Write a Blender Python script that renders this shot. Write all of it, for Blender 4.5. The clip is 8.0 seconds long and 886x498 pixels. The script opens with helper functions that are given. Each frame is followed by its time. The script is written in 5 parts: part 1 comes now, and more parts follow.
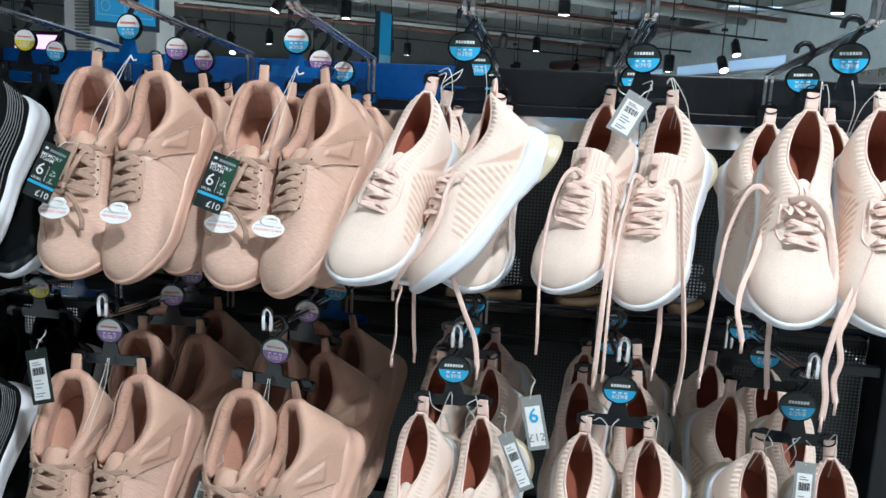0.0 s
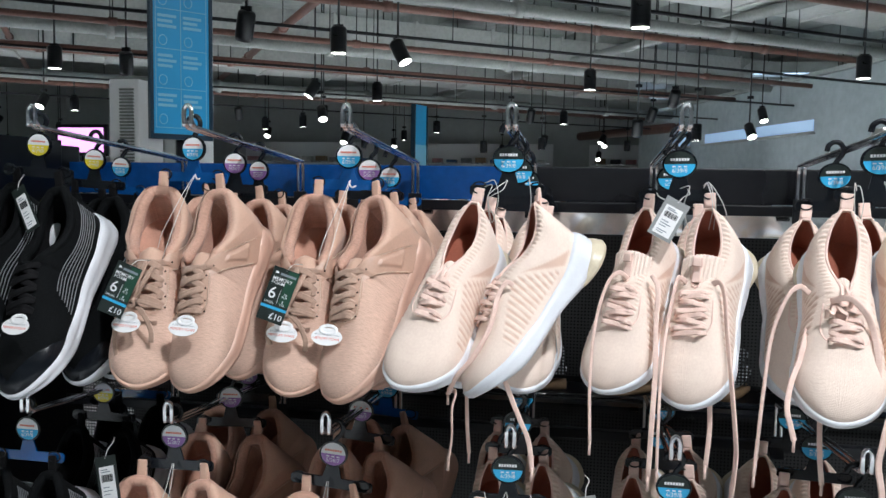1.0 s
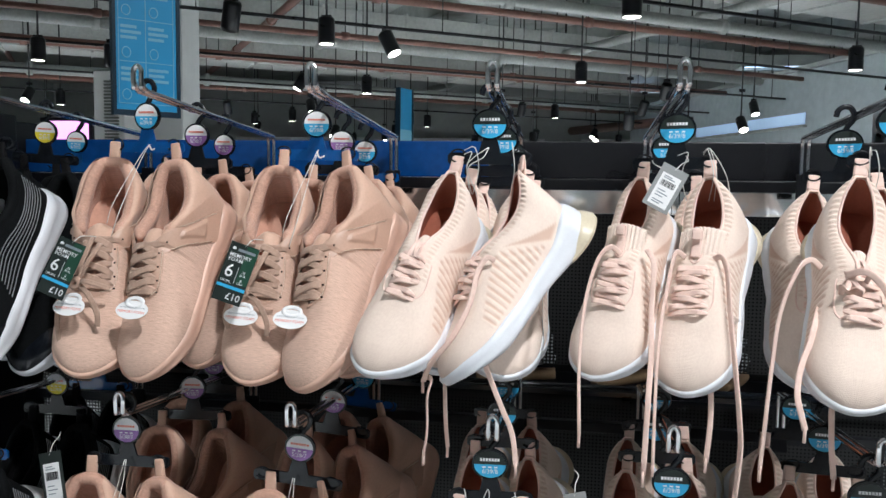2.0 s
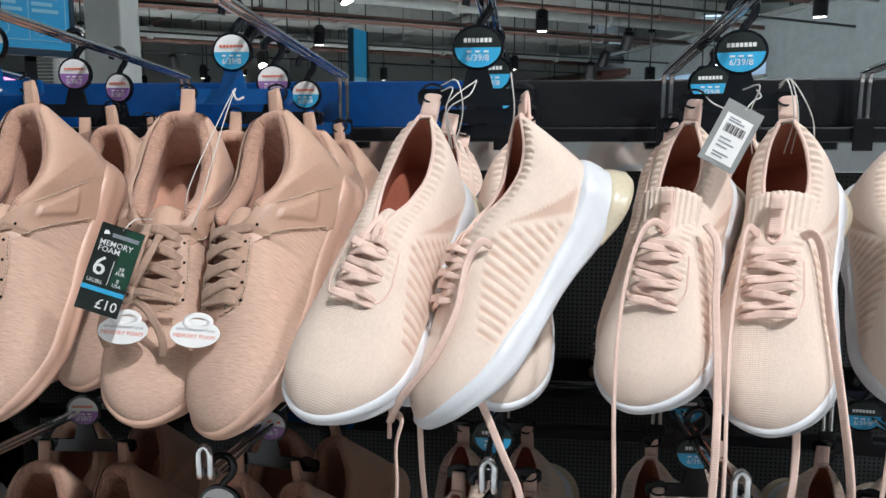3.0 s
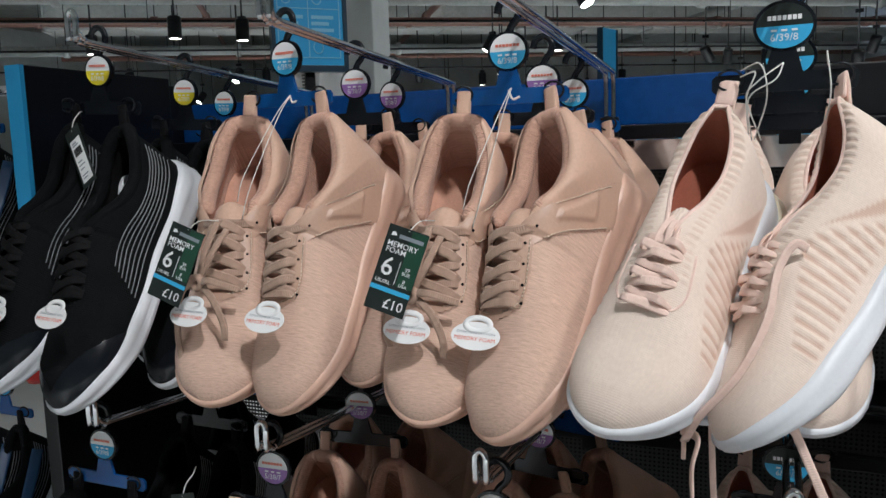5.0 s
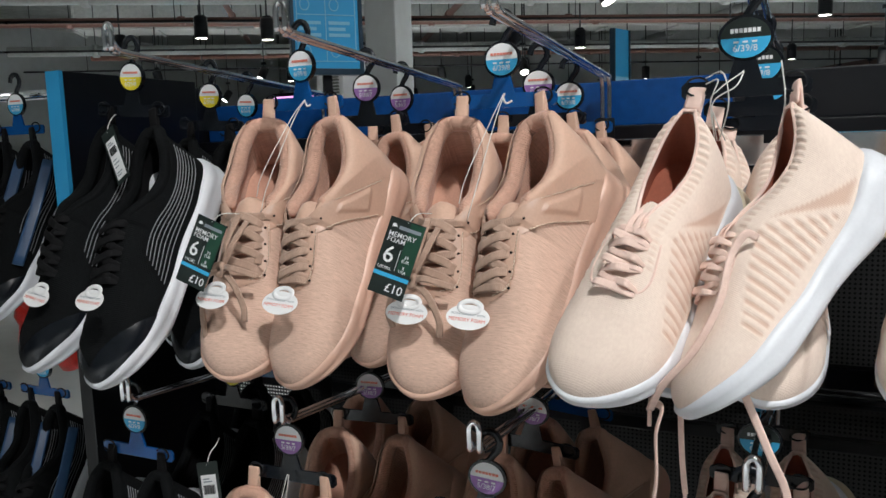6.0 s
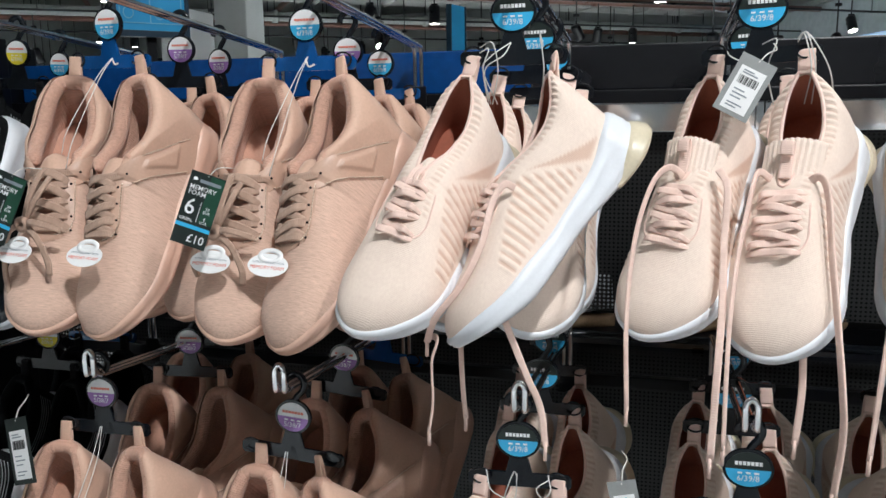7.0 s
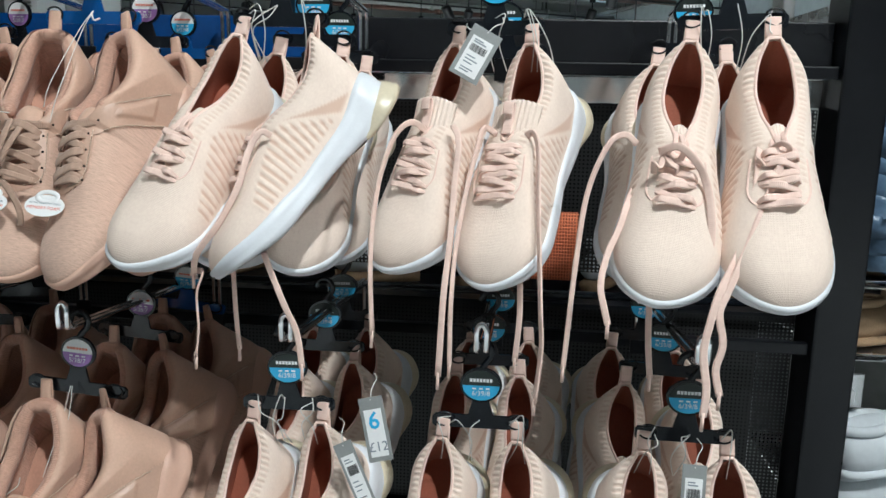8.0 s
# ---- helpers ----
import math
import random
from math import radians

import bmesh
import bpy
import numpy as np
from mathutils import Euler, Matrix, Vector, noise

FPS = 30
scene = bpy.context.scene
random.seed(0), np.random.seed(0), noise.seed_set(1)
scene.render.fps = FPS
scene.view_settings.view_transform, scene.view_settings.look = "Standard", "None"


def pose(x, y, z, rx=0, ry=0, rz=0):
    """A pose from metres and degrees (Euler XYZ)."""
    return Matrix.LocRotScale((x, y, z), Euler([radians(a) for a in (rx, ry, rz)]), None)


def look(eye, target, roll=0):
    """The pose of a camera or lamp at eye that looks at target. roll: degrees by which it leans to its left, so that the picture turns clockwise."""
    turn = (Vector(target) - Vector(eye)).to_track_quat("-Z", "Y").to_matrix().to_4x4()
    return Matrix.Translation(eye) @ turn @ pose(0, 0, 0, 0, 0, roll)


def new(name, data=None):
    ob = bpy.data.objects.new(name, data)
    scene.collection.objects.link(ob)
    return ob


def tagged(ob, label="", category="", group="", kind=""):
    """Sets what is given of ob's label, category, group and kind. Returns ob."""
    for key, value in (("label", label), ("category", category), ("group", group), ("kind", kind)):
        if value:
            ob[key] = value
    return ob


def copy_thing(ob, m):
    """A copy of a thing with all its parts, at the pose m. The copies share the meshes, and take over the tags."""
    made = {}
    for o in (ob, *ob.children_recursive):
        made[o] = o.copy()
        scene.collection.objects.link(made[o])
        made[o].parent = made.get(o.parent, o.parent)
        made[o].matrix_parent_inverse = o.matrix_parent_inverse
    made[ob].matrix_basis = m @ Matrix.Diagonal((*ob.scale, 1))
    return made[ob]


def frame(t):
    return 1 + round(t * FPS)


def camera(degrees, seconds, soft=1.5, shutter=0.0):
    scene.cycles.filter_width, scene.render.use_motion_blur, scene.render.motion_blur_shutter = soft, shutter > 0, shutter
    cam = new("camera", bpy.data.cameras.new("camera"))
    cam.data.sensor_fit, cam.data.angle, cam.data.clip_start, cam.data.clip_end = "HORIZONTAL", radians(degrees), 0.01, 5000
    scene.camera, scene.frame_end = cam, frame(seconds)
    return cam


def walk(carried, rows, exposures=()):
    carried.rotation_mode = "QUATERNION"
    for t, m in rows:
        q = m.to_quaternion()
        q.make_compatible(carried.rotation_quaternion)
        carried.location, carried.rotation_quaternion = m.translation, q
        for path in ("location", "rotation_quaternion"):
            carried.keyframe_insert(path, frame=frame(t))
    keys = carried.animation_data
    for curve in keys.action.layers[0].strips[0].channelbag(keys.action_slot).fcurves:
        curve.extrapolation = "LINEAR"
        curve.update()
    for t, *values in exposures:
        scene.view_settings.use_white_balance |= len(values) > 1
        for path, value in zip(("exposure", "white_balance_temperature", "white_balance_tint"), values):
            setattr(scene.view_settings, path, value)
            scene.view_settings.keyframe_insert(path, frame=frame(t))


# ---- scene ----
cam = camera(58.6, 8.0)
METRES, EYE, TILT, LEAN, TURN = 1.0, 1.5, -9.5, -2.8, 8.0
ROWS = [
    (0.0, 0.0, 0.0, 0.0, 0.0, 0.0, 0.0),
    (0.5, -0.0168, -0.0255, 0.022, 1.8, 2.82, 1.01),
    (1.0, -0.0209, -0.0446, 0.0403, 2.42, 5.23, 1.51),
    (1.5, -0.005, -0.0323, 0.0176, 2.71, 5.77, 1.48),
    (3.0, -0.0227, 0.3179, 0.0643, -1.04, 1.57, 2.92),
    (3.5, -0.0276, 0.4032, 0.0922, -1.06, 0.93, 3.37),
    (4.0, -0.0281, 0.4347, 0.0955, 3.16, 0.9, 4.55),
    (4.5, -0.0655, 0.3977, 0.073, 11.94, 2.21, 2.63),
    (6.0, -0.0221, 0.2849, 0.0541, 17.53, 2.55, 1.69),
    (6.5, 0.0066, 0.2694, 0.0444, 13.72, 1.5, 2.31),
    (7.0, 0.0478, 0.239, 0.0277, 7.45, 0.42, 2.35),
    (7.5, 0.1011, 0.2048, 0.0143, 1.42, -0.2, 1.95),
    (8.0, 0.161, 0.1588, -0.0115, -1.53, -1.39, 1.8),
]
walk(cam, [(t, pose(0, 0, EYE, TILT, LEAN, TURN) @ pose(METRES * x, METRES * y, METRES * z, 90 + pitch, roll, yaw)) for t, x, y, z, yaw, pitch, roll in ROWS],
     [(0.0, 0.36, 5750, 3), (1.0, 0.22, 6000, 8), (1.5, 0.22, 6050, 8), (3.5, 0.05, 6200, 8), (4.0, -0.05, 6200, 8), (4.5, -0.25, 6150, 8), (5.3, -0.12, 6250, 8), (6.0, 0.0, 6350, 8), (7.0, 0.14, 6150, 7), (8.0, 0.05, 6000, 2)])

# ---- light and air ----
world = bpy.data.worlds.new("hall_air")
world.use_nodes = True
world.node_tree.nodes["Background"].inputs[0].default_value = (0.55, 0.65, 0.8, 1)
world.node_tree.nodes["Background"].inputs[1].default_value = 0.05
scene.world = world
CEIL = 5.2


def spot(x, y, z, target, power, size=75.0, blend=0.6, colour=(1.0, 0.972, 0.945), radius=0.05):
    lamp = bpy.data.lights.new("spot_light", "SPOT")
    lamp.energy, lamp.spot_size, lamp.spot_blend, lamp.color, lamp.shadow_soft_size = power, radians(size), blend, colour, radius
    ob = new("spot_light", lamp)
    ob.matrix_world = look((x, y, z), target)
    return ob


# track spotlights over the aisle, behind and above the walker
spot(0.80, -0.28, 3.4, (0.30, 1.0, 1.35), 176, 60)
spot(-1.1, -0.34, 3.4, (-0.7, 1.0, 1.35), 15)
spot(1.75, -0.26, 3.4, (0.6, 1.0, 1.28), 90)

# ---- materials ----


def material(name, colour, rough=0.6, metal=0.0, vary=0.12, scale=40.0, bump=0.0, bump_scale=300.0, coat=0.0, sheen=0.0, second=None,
             stretch=(1, 1, 1), uv=False, spec=0.5):
    """A surface with a base colour that varies at two scales, fine relief and uneven roughness."""
    mat = bpy.data.materials.new(name)
    mat.use_nodes = True
    tree = mat.node_tree
    nodes, links = tree.nodes, tree.links
    bsdf = nodes["Principled BSDF"]
    coord = nodes.new("ShaderNodeTexCoord")
    mapping = nodes.new("ShaderNodeMapping")
    mapping.inputs["Scale"].default_value = stretch
    links.new(coord.outputs["UV" if uv else "Object"], mapping.inputs["Vector"])
    big, small = nodes.new("ShaderNodeTexNoise"), nodes.new("ShaderNodeTexNoise")
    big.inputs["Scale"].default_value, small.inputs["Scale"].default_value = scale, scale * 9
    big.inputs["Detail"].default_value, small.inputs["Detail"].default_value = 4, 3
    links.new(mapping.outputs[0], big.inputs["Vector"])
    links.new(mapping.outputs[0], small.inputs["Vector"])
    add = nodes.new("ShaderNodeMath")
    add.operation = "ADD"
    links.new(big.outputs[0], add.inputs[0])
    links.new(small.outputs[0], add.inputs[1])
    ramp = nodes.new("ShaderNodeMapRange")
    ramp.inputs["From Min"].default_value, ramp.inputs["From Max"].default_value = 0.65, 1.35
    links.new(add.outputs[0], ramp.inputs["Value"])
    mix = nodes.new("ShaderNodeMix")
    mix.data_type = "RGBA"
    dark = second or tuple(c * (1 - vary * 1.5) for c in colour)
    light = tuple(min(1, c * (1 + vary)) for c in colour)
    mix.inputs["A"].default_value, mix.inputs["B"].default_value = (*dark, 1), (*light, 1)
    links.new(ramp.outputs[0], mix.inputs["Factor"])
    links.new(mix.outputs["Result"], bsdf.inputs["Base Color"])
    rr = nodes.new("ShaderNodeMapRange")
    rr.inputs["To Min"].default_value, rr.inputs["To Max"].default_value = max(0.03, rough - 0.08), min(1, rough + 0.08)
    links.new(big.outputs[0], rr.inputs["Value"])
    links.new(rr.outputs[0], bsdf.inputs["Roughness"])
    bsdf.inputs["Metallic"].default_value = metal
    bsdf.inputs["Coat Weight"].default_value = coat
    bsdf.inputs["Sheen Weight"].default_value = sheen
    bsdf.inputs["Specular IOR Level"].default_value = spec
    if bump:
        fine = nodes.new("ShaderNodeTexNoise")
        fine.inputs["Scale"].default_value, fine.inputs["Detail"].default_value = bump_scale, 2
        links.new(mapping.outputs[0], fine.inputs["Vector"])
        relief = nodes.new("ShaderNodeBump")
        relief.inputs["Strength"].default_value, relief.inputs["Distance"].default_value = bump, 0.001
        links.new(fine.outputs[0], relief.inputs["Height"])
        links.new(relief.outputs[0], bsdf.inputs["Normal"])
    return mat


def woven(name, colour, second, pitch=0.0022, depth=0.35, rough=0.8, axis_mix=True, sheen=0.2):
    """Knitted or woven cloth: fine crossing ridges along the surface's own length and breadth, with melange yarn."""
    mat = material(name, colour, rough, 0, 0.06, 30, second=second, uv=True, sheen=sheen)
    tree = mat.node_tree
    nodes, links = tree.nodes, tree.links
    bsdf = nodes["Principled BSDF"]
    coord = [n for n in nodes if n.type == "TEX_COORD"][0]
    waves = []
    for direction in ("X", "Y"):
        wave = nodes.new("ShaderNodeTexWave")
        wave.bands_direction = direction
        wave.inputs["Scale"].default_value = 0.314 / pitch
        wave.inputs["Distortion"].default_value = 0.6
        links.new(coord.outputs["UV"], wave.inputs["Vector"])
        waves.append(wave)
    both = nodes.new("ShaderNodeMath")
    both.operation = "MULTIPLY" if axis_mix else "MAXIMUM"
    links.new(waves[0].outputs["Fac"], both.inputs[0])
    if axis_mix:
        links.new(waves[1].outputs["Fac"], both.inputs[1])
    relief = nodes.new("ShaderNodeBump")
    relief.inputs["Strength"].default_value, relief.inputs["Distance"].default_value = depth, 0.0008
    links.new(both.outputs[0], relief.inputs["Height"])
    links.new(relief.outputs[0], bsdf.inputs["Normal"])
    return mat


def glowing(name, colour, strength):
    mat = bpy.data.materials.new(name)
    mat.use_nodes = True
    bsdf = mat.node_tree.nodes["Principled BSDF"]
    bsdf.inputs["Base Color"].default_value = (*colour, 1)
    bsdf.inputs["Emission Color"].default_value = (*colour, 1)
    bsdf.inputs["Emission Strength"].default_value = strength
    return mat


ROSE = (0.655, 0.422, 0.315)
PALE = (0.86, 0.715, 0.62)
rose_fabric = woven("rose_melange_cloth", (0.775, 0.54, 0.43), (0.49, 0.315, 0.24), 0.0012, 0.2, 0.85)
for node in rose_fabric.node_tree.nodes:
    if node.type == "MAPPING":
        node.inputs["Scale"].default_value = (30, 2.6, 1)
rose_suede = material("rose_suede", ROSE, 0.62, vary=0.06, bump=0.15, bump_scale=900, sheen=0.2)
rose_leather = material("rose_smooth_leather", (0.57, 0.37, 0.28), 0.42, vary=0.05, bump=0.12, bump_scale=500)
rose_sole = material("rose_rubber", (0.69, 0.445, 0.345), 0.40, vary=0.04, bump=0.05)
rose_lining = woven("rose_ribbed_lining", (0.69, 0.41, 0.31), (0.50, 0.29, 0.215), 0.0026, 1.0, 0.85, axis_mix=False)
rose_inside = material("rose_insole_cloth", (0.60, 0.33, 0.24), 0.85, vary=0.08, bump=0.2)
rose_lace = woven("rose_flat_lace_weave", (0.50, 0.335, 0.255), (0.40, 0.265, 0.20), 0.0016, 0.5)
stitch_thread = material("pale_stitching_thread", (0.74, 0.60, 0.48), 0.7)
knit = woven("pale_pink_knit", PALE, (0.81, 0.655, 0.565), 0.0016, 0.35, 0.85)
knit_lining = material("rust_lining", (0.40, 0.125, 0.075), 0.85, vary=0.08, bump=0.2)
knit_lace = woven("pale_pink_lace_weave", (0.87, 0.65, 0.57), (0.80, 0.575, 0.495), 0.0014, 0.3)
white_rubber = material("white_foam_rubber", (0.76, 0.78, 0.83), 0.42, vary=0.025, bump=0.06, bump_scale=600)
cream_rubber = material("cream_translucent_rubber", (0.68, 0.60, 0.45), 0.30, vary=0.06)
black_mesh = woven("black_sport_mesh", (0.007, 0.008, 0.009), (0.003, 0.0035, 0.004), 0.002, 0.6, 0.85, sheen=0.0)
black_mesh.node_tree.nodes["Principled BSDF"].inputs["Specular IOR Level"].default_value = 0.12
black_lace = material("black_lace_weave", (0.005, 0.005, 0.006), 0.8, bump=0.3, spec=0.2)
black_lining = material("black_lining", (0.006, 0.006, 0.007), 0.9, spec=0.2)
grey_print = material("pale_grey_print", (0.24, 0.25, 0.27), 0.4, vary=0.03)
black_plastic = material("black_hanger_plastic", (0.007, 0.009, 0.013), 0.22, vary=0.1, scale=60, spec=0.4)
black_metal = material("black_painted_metal", (0.0045, 0.005, 0.007), 0.30, vary=0.15, scale=8, bump=0.05, bump_scale=400, spec=0.35)
charcoal_metal = material("charcoal_gloss_metal", (0.007, 0.0075, 0.010), 0.28, vary=0.2, scale=8)
grille_metal = material("dark_grey_grille_metal", (0.0045, 0.0045, 0.005), 0.42, vary=0.2, scale=12)
blue_lit_metal = material("blue_lit_black_metal", (0.006, 0.055, 0.215), 0.2, vary=0.15, scale=8)
blue_plastic = material("blue_tinted_hanger_plastic", (0.008, 0.08, 0.28), 0.14, vary=0.1, scale=60)
chrome = material("chrome", (0.84, 0.85, 0.88), 0.085, 1.0, vary=0.05, scale=20)
steel = material("brushed_steel", (0.55, 0.55, 0.56), 0.28, 1.0, vary=0.08, scale=15)
paper_white = material("white_card", (0.85, 0.85, 0.86), 0.5, vary=0.02)
paper_grey = material("grey_card", (0.27, 0.28, 0.28), 0.55, vary=0.05)
card_black = material("black_card_print", (0.012, 0.02, 0.018), 0.4, vary=0.1)
card_green = material("dark_green_print", (0.012, 0.06, 0.035), 0.4)
ink_black = material("black_ink", (0.02, 0.02, 0.022), 0.6)
ink_white = material("white_ink", (0.85, 0.86, 0.88), 0.5, vary=0.02)
sign_ink = material("pale_cyan_print", (0.22, 0.52, 0.70), 0.5, vary=0.03)
ink_cyan = material("cyan_ink", (0.05, 0.42, 0.74), 0.4, vary=0.03)
ink_purple = material("purple_ink", (0.32, 0.16, 0.46), 0.4, vary=0.03)
ink_yellow = material("yellow_ink", (0.85, 0.70, 0.03), 0.4, vary=0.03)
ink_coral = material("coral_ink", (0.75, 0.20, 0.14), 0.5)
ink_grey = material("grey_ink", (0.25, 0.28, 0.32), 0.5)
string_white = material("white_plastic_cord", (0.75, 0.73, 0.70), 0.4, vary=0.05)

# ---- geometry helpers ----


def mesh_of(name, verts, faces, mat, smooth=True, uv=None):
    me = bpy.data.meshes.new(name)
    me.from_pydata([tuple(map(float, v)) for v in verts], [], [tuple(int(i) for i in f) for f in faces])
    if uv is not None:
        layer = me.uv_layers.new(name="UVMap")
        loop_v = np.zeros(len(me.loops), dtype=np.int32)
        me.loops.foreach_get("vertex_index", loop_v)
        layer.data.foreach_set("uv", np.asarray(uv, dtype=np.float32)[loop_v].ravel())
    me.materials.append(mat)
    if smooth:
        me.polygons.foreach_set("use_smooth", [True] * len(me.polygons))
    me.update()
    return me


def part(name, geo, mat, parent=None, label="", smooth=True):
    """Links (verts, faces[, uv]) or a mesh as one object, under its thing."""
    me = geo if isinstance(geo, bpy.types.Mesh) else mesh_of(name, geo[0], geo[1], mat, smooth, geo[2] if len(geo) > 2 else None)
    ob = new(name, me)
    if parent is not None:
        ob.parent = parent
    return tagged(ob, label)


def thing(name, label, category, group="", kind=""):
    return tagged(new(name), label, category, group, kind)


def box(x0, x1, y0, y1, z0, z1, bevel=0.0):
    bm = bmesh.new()
    bmesh.ops.create_cube(bm, size=1.0)
    for v in bm.verts:
        v.co = Vector(((x0 + x1) / 2 + v.co.x * (x1 - x0), (y0 + y1) / 2 + v.co.y * (y1 - y0), (z0 + z1) / 2 + v.co.z * (z1 - z0)))
    if bevel:
        bmesh.ops.bevel(bm, geom=bm.edges[:], offset=bevel, segments=2, affect="EDGES", profile=0.6)
    return bm_geo(bm)


def bm_geo(bm):
    bm.verts.index_update()
    geo = ([v.co.copy() for v in bm.verts], [[v.index for v in f.verts] for f in bm.faces])
    bm.free()
    return geo


def join(*geos):
    verts, faces = [], []
    for g in geos:
        n = len(verts)
        verts += [tuple(v) for v in g[0]]
        faces += [[i + n for i in f] for f in g[1]]
    return verts, faces


def moved(geo, m):
    return [m @ Vector(v) for v in geo[0]], geo[1]


def smooth_path(points, steps=6):
    """A Catmull-Rom line through the points."""
    p = [np.array(q, float) for q in points]
    p = [2 * p[0] - p[1]] + p + [2 * p[-1] - p[-2]]
    out = []
    for i in range(1, len(p) - 2):
        for k in range(steps):
            t = k / steps
            a, b, c, d = p[i - 1], p[i], p[i + 1], p[i + 2]
            out.append(0.5 * (2 * b + (c - a) * t + (2 * a - 5 * b + 4 * c - d) * t * t + (3 * b - a - 3 * c + d) * t ** 3))
    out.append(p[-2])
    return np.array(out)


def sweep(path, rx, ry=None, sides=8, up=(0, 0, 1), closed=False, ups=None, square=False):
    """A tube or ribbon along a path: rx across, ry along its normal (numbers or one for each point)."""
    path = np.asarray(path, float)
    n = len(path)
    ry = rx if ry is None else ry
    rx, ry = np.broadcast_to(rx, n), np.broadcast_to(ry, n)
    verts, faces = [], []
    if closed:
        tangent = np.roll(path, -1, 0) - np.roll(path, 1, 0)
    else:
        tangent = np.gradient(path, axis=0)
    keep = np.array(up, float)
    for i in range(n):
        t = tangent[i] / (np.linalg.norm(tangent[i]) + 1e-12)
        ref = np.array(ups[i], float) if ups is not None else keep
        nrm = ref - t * (ref @ t)
        if np.linalg.norm(nrm) < 1e-4:
            nrm = np.array([t[1], -t[0], 0.01])
        nrm = nrm / np.linalg.norm(nrm)
        if ups is None:
            keep = nrm
        side = np.cross(t, nrm)
        for k in range(sides):
            a = 2 * math.pi * (k + 0.5) / sides
            c, s = math.cos(a), math.sin(a)
            if square:
                c, s = math.copysign(abs(c) ** 0.5, c), math.copysign(abs(s) ** 0.5, s)
            verts.append(path[i] + side * c * rx[i] + nrm * s * ry[i])
    for i in range(n if closed else n - 1):
        j = (i + 1) % n
        for k in range(sides):
            l = (k + 1) % sides
            faces.append([i * sides + k, i * sides + l, j * sides + l, j * sides + k])
    if not closed:
        faces.append(list(range(sides))[::-1])
        faces.append([(n - 1) * sides + k for k in range(sides)])
    return verts, faces


def strip_uv(geo, sides, length):
    """Lengthwise and round coordinates for a swept tube."""
    n = len(geo[0]) // sides
    return geo[0], geo[1], [(length * (i // sides) / max(1, n - 1), 0.012 * (i % sides) / sides) for i in range(len(geo[0]))]


def prism(outline, depth, axis="y"):
    """A flat plate: an outline of (across, up), extruded from front (0) to back (depth)."""
    n = len(outline)
    verts = [(x, 0, z) for x, z in outline] + [(x, depth, z) for x, z in outline]
    faces = [list(range(n)), [n + i for i in range(n)][::-1]] + [[i, n + i, n + (i + 1) % n, (i + 1) % n] for i in range(n)][::1]
    return verts, faces


def oval(rx, rz, cx=0, cz=0, n=36, a0=0.0, a1=360.0):
    return [(cx + rx * math.cos(radians(a0 + (a1 - a0) * k / n)), cz + rz * math.sin(radians(a0 + (a1 - a0) * k / n))) for k in range(n if a1 - a0 == 360 else n + 1)]


def lettering(words, size, m, mat, parent, name="lettering", bold=0.0):
    """Raised print with the built-in font, upright in the x z plane before m."""
    curve = bpy.data.curves.new(name, "FONT")
    curve.body, curve.size, curve.align_x, curve.align_y, curve.extrude, curve.offset = words, size, "CENTER", "CENTER", size * 0.012, bold
    curve.resolution_u = 2
    temp = bpy.data.objects.new(name, curve)
    me = bpy.data.meshes.new_from_object(temp)
    bpy.data.objects.remove(temp)
    me.transform(m @ pose(0, 0, 0, 90, 0, 0))
    me.materials.clear()
    me.materials.append(mat)
    return part(name, me, mat, parent)

# ---- the shoe: one builder for every model ----
NS, NV = 180, 38


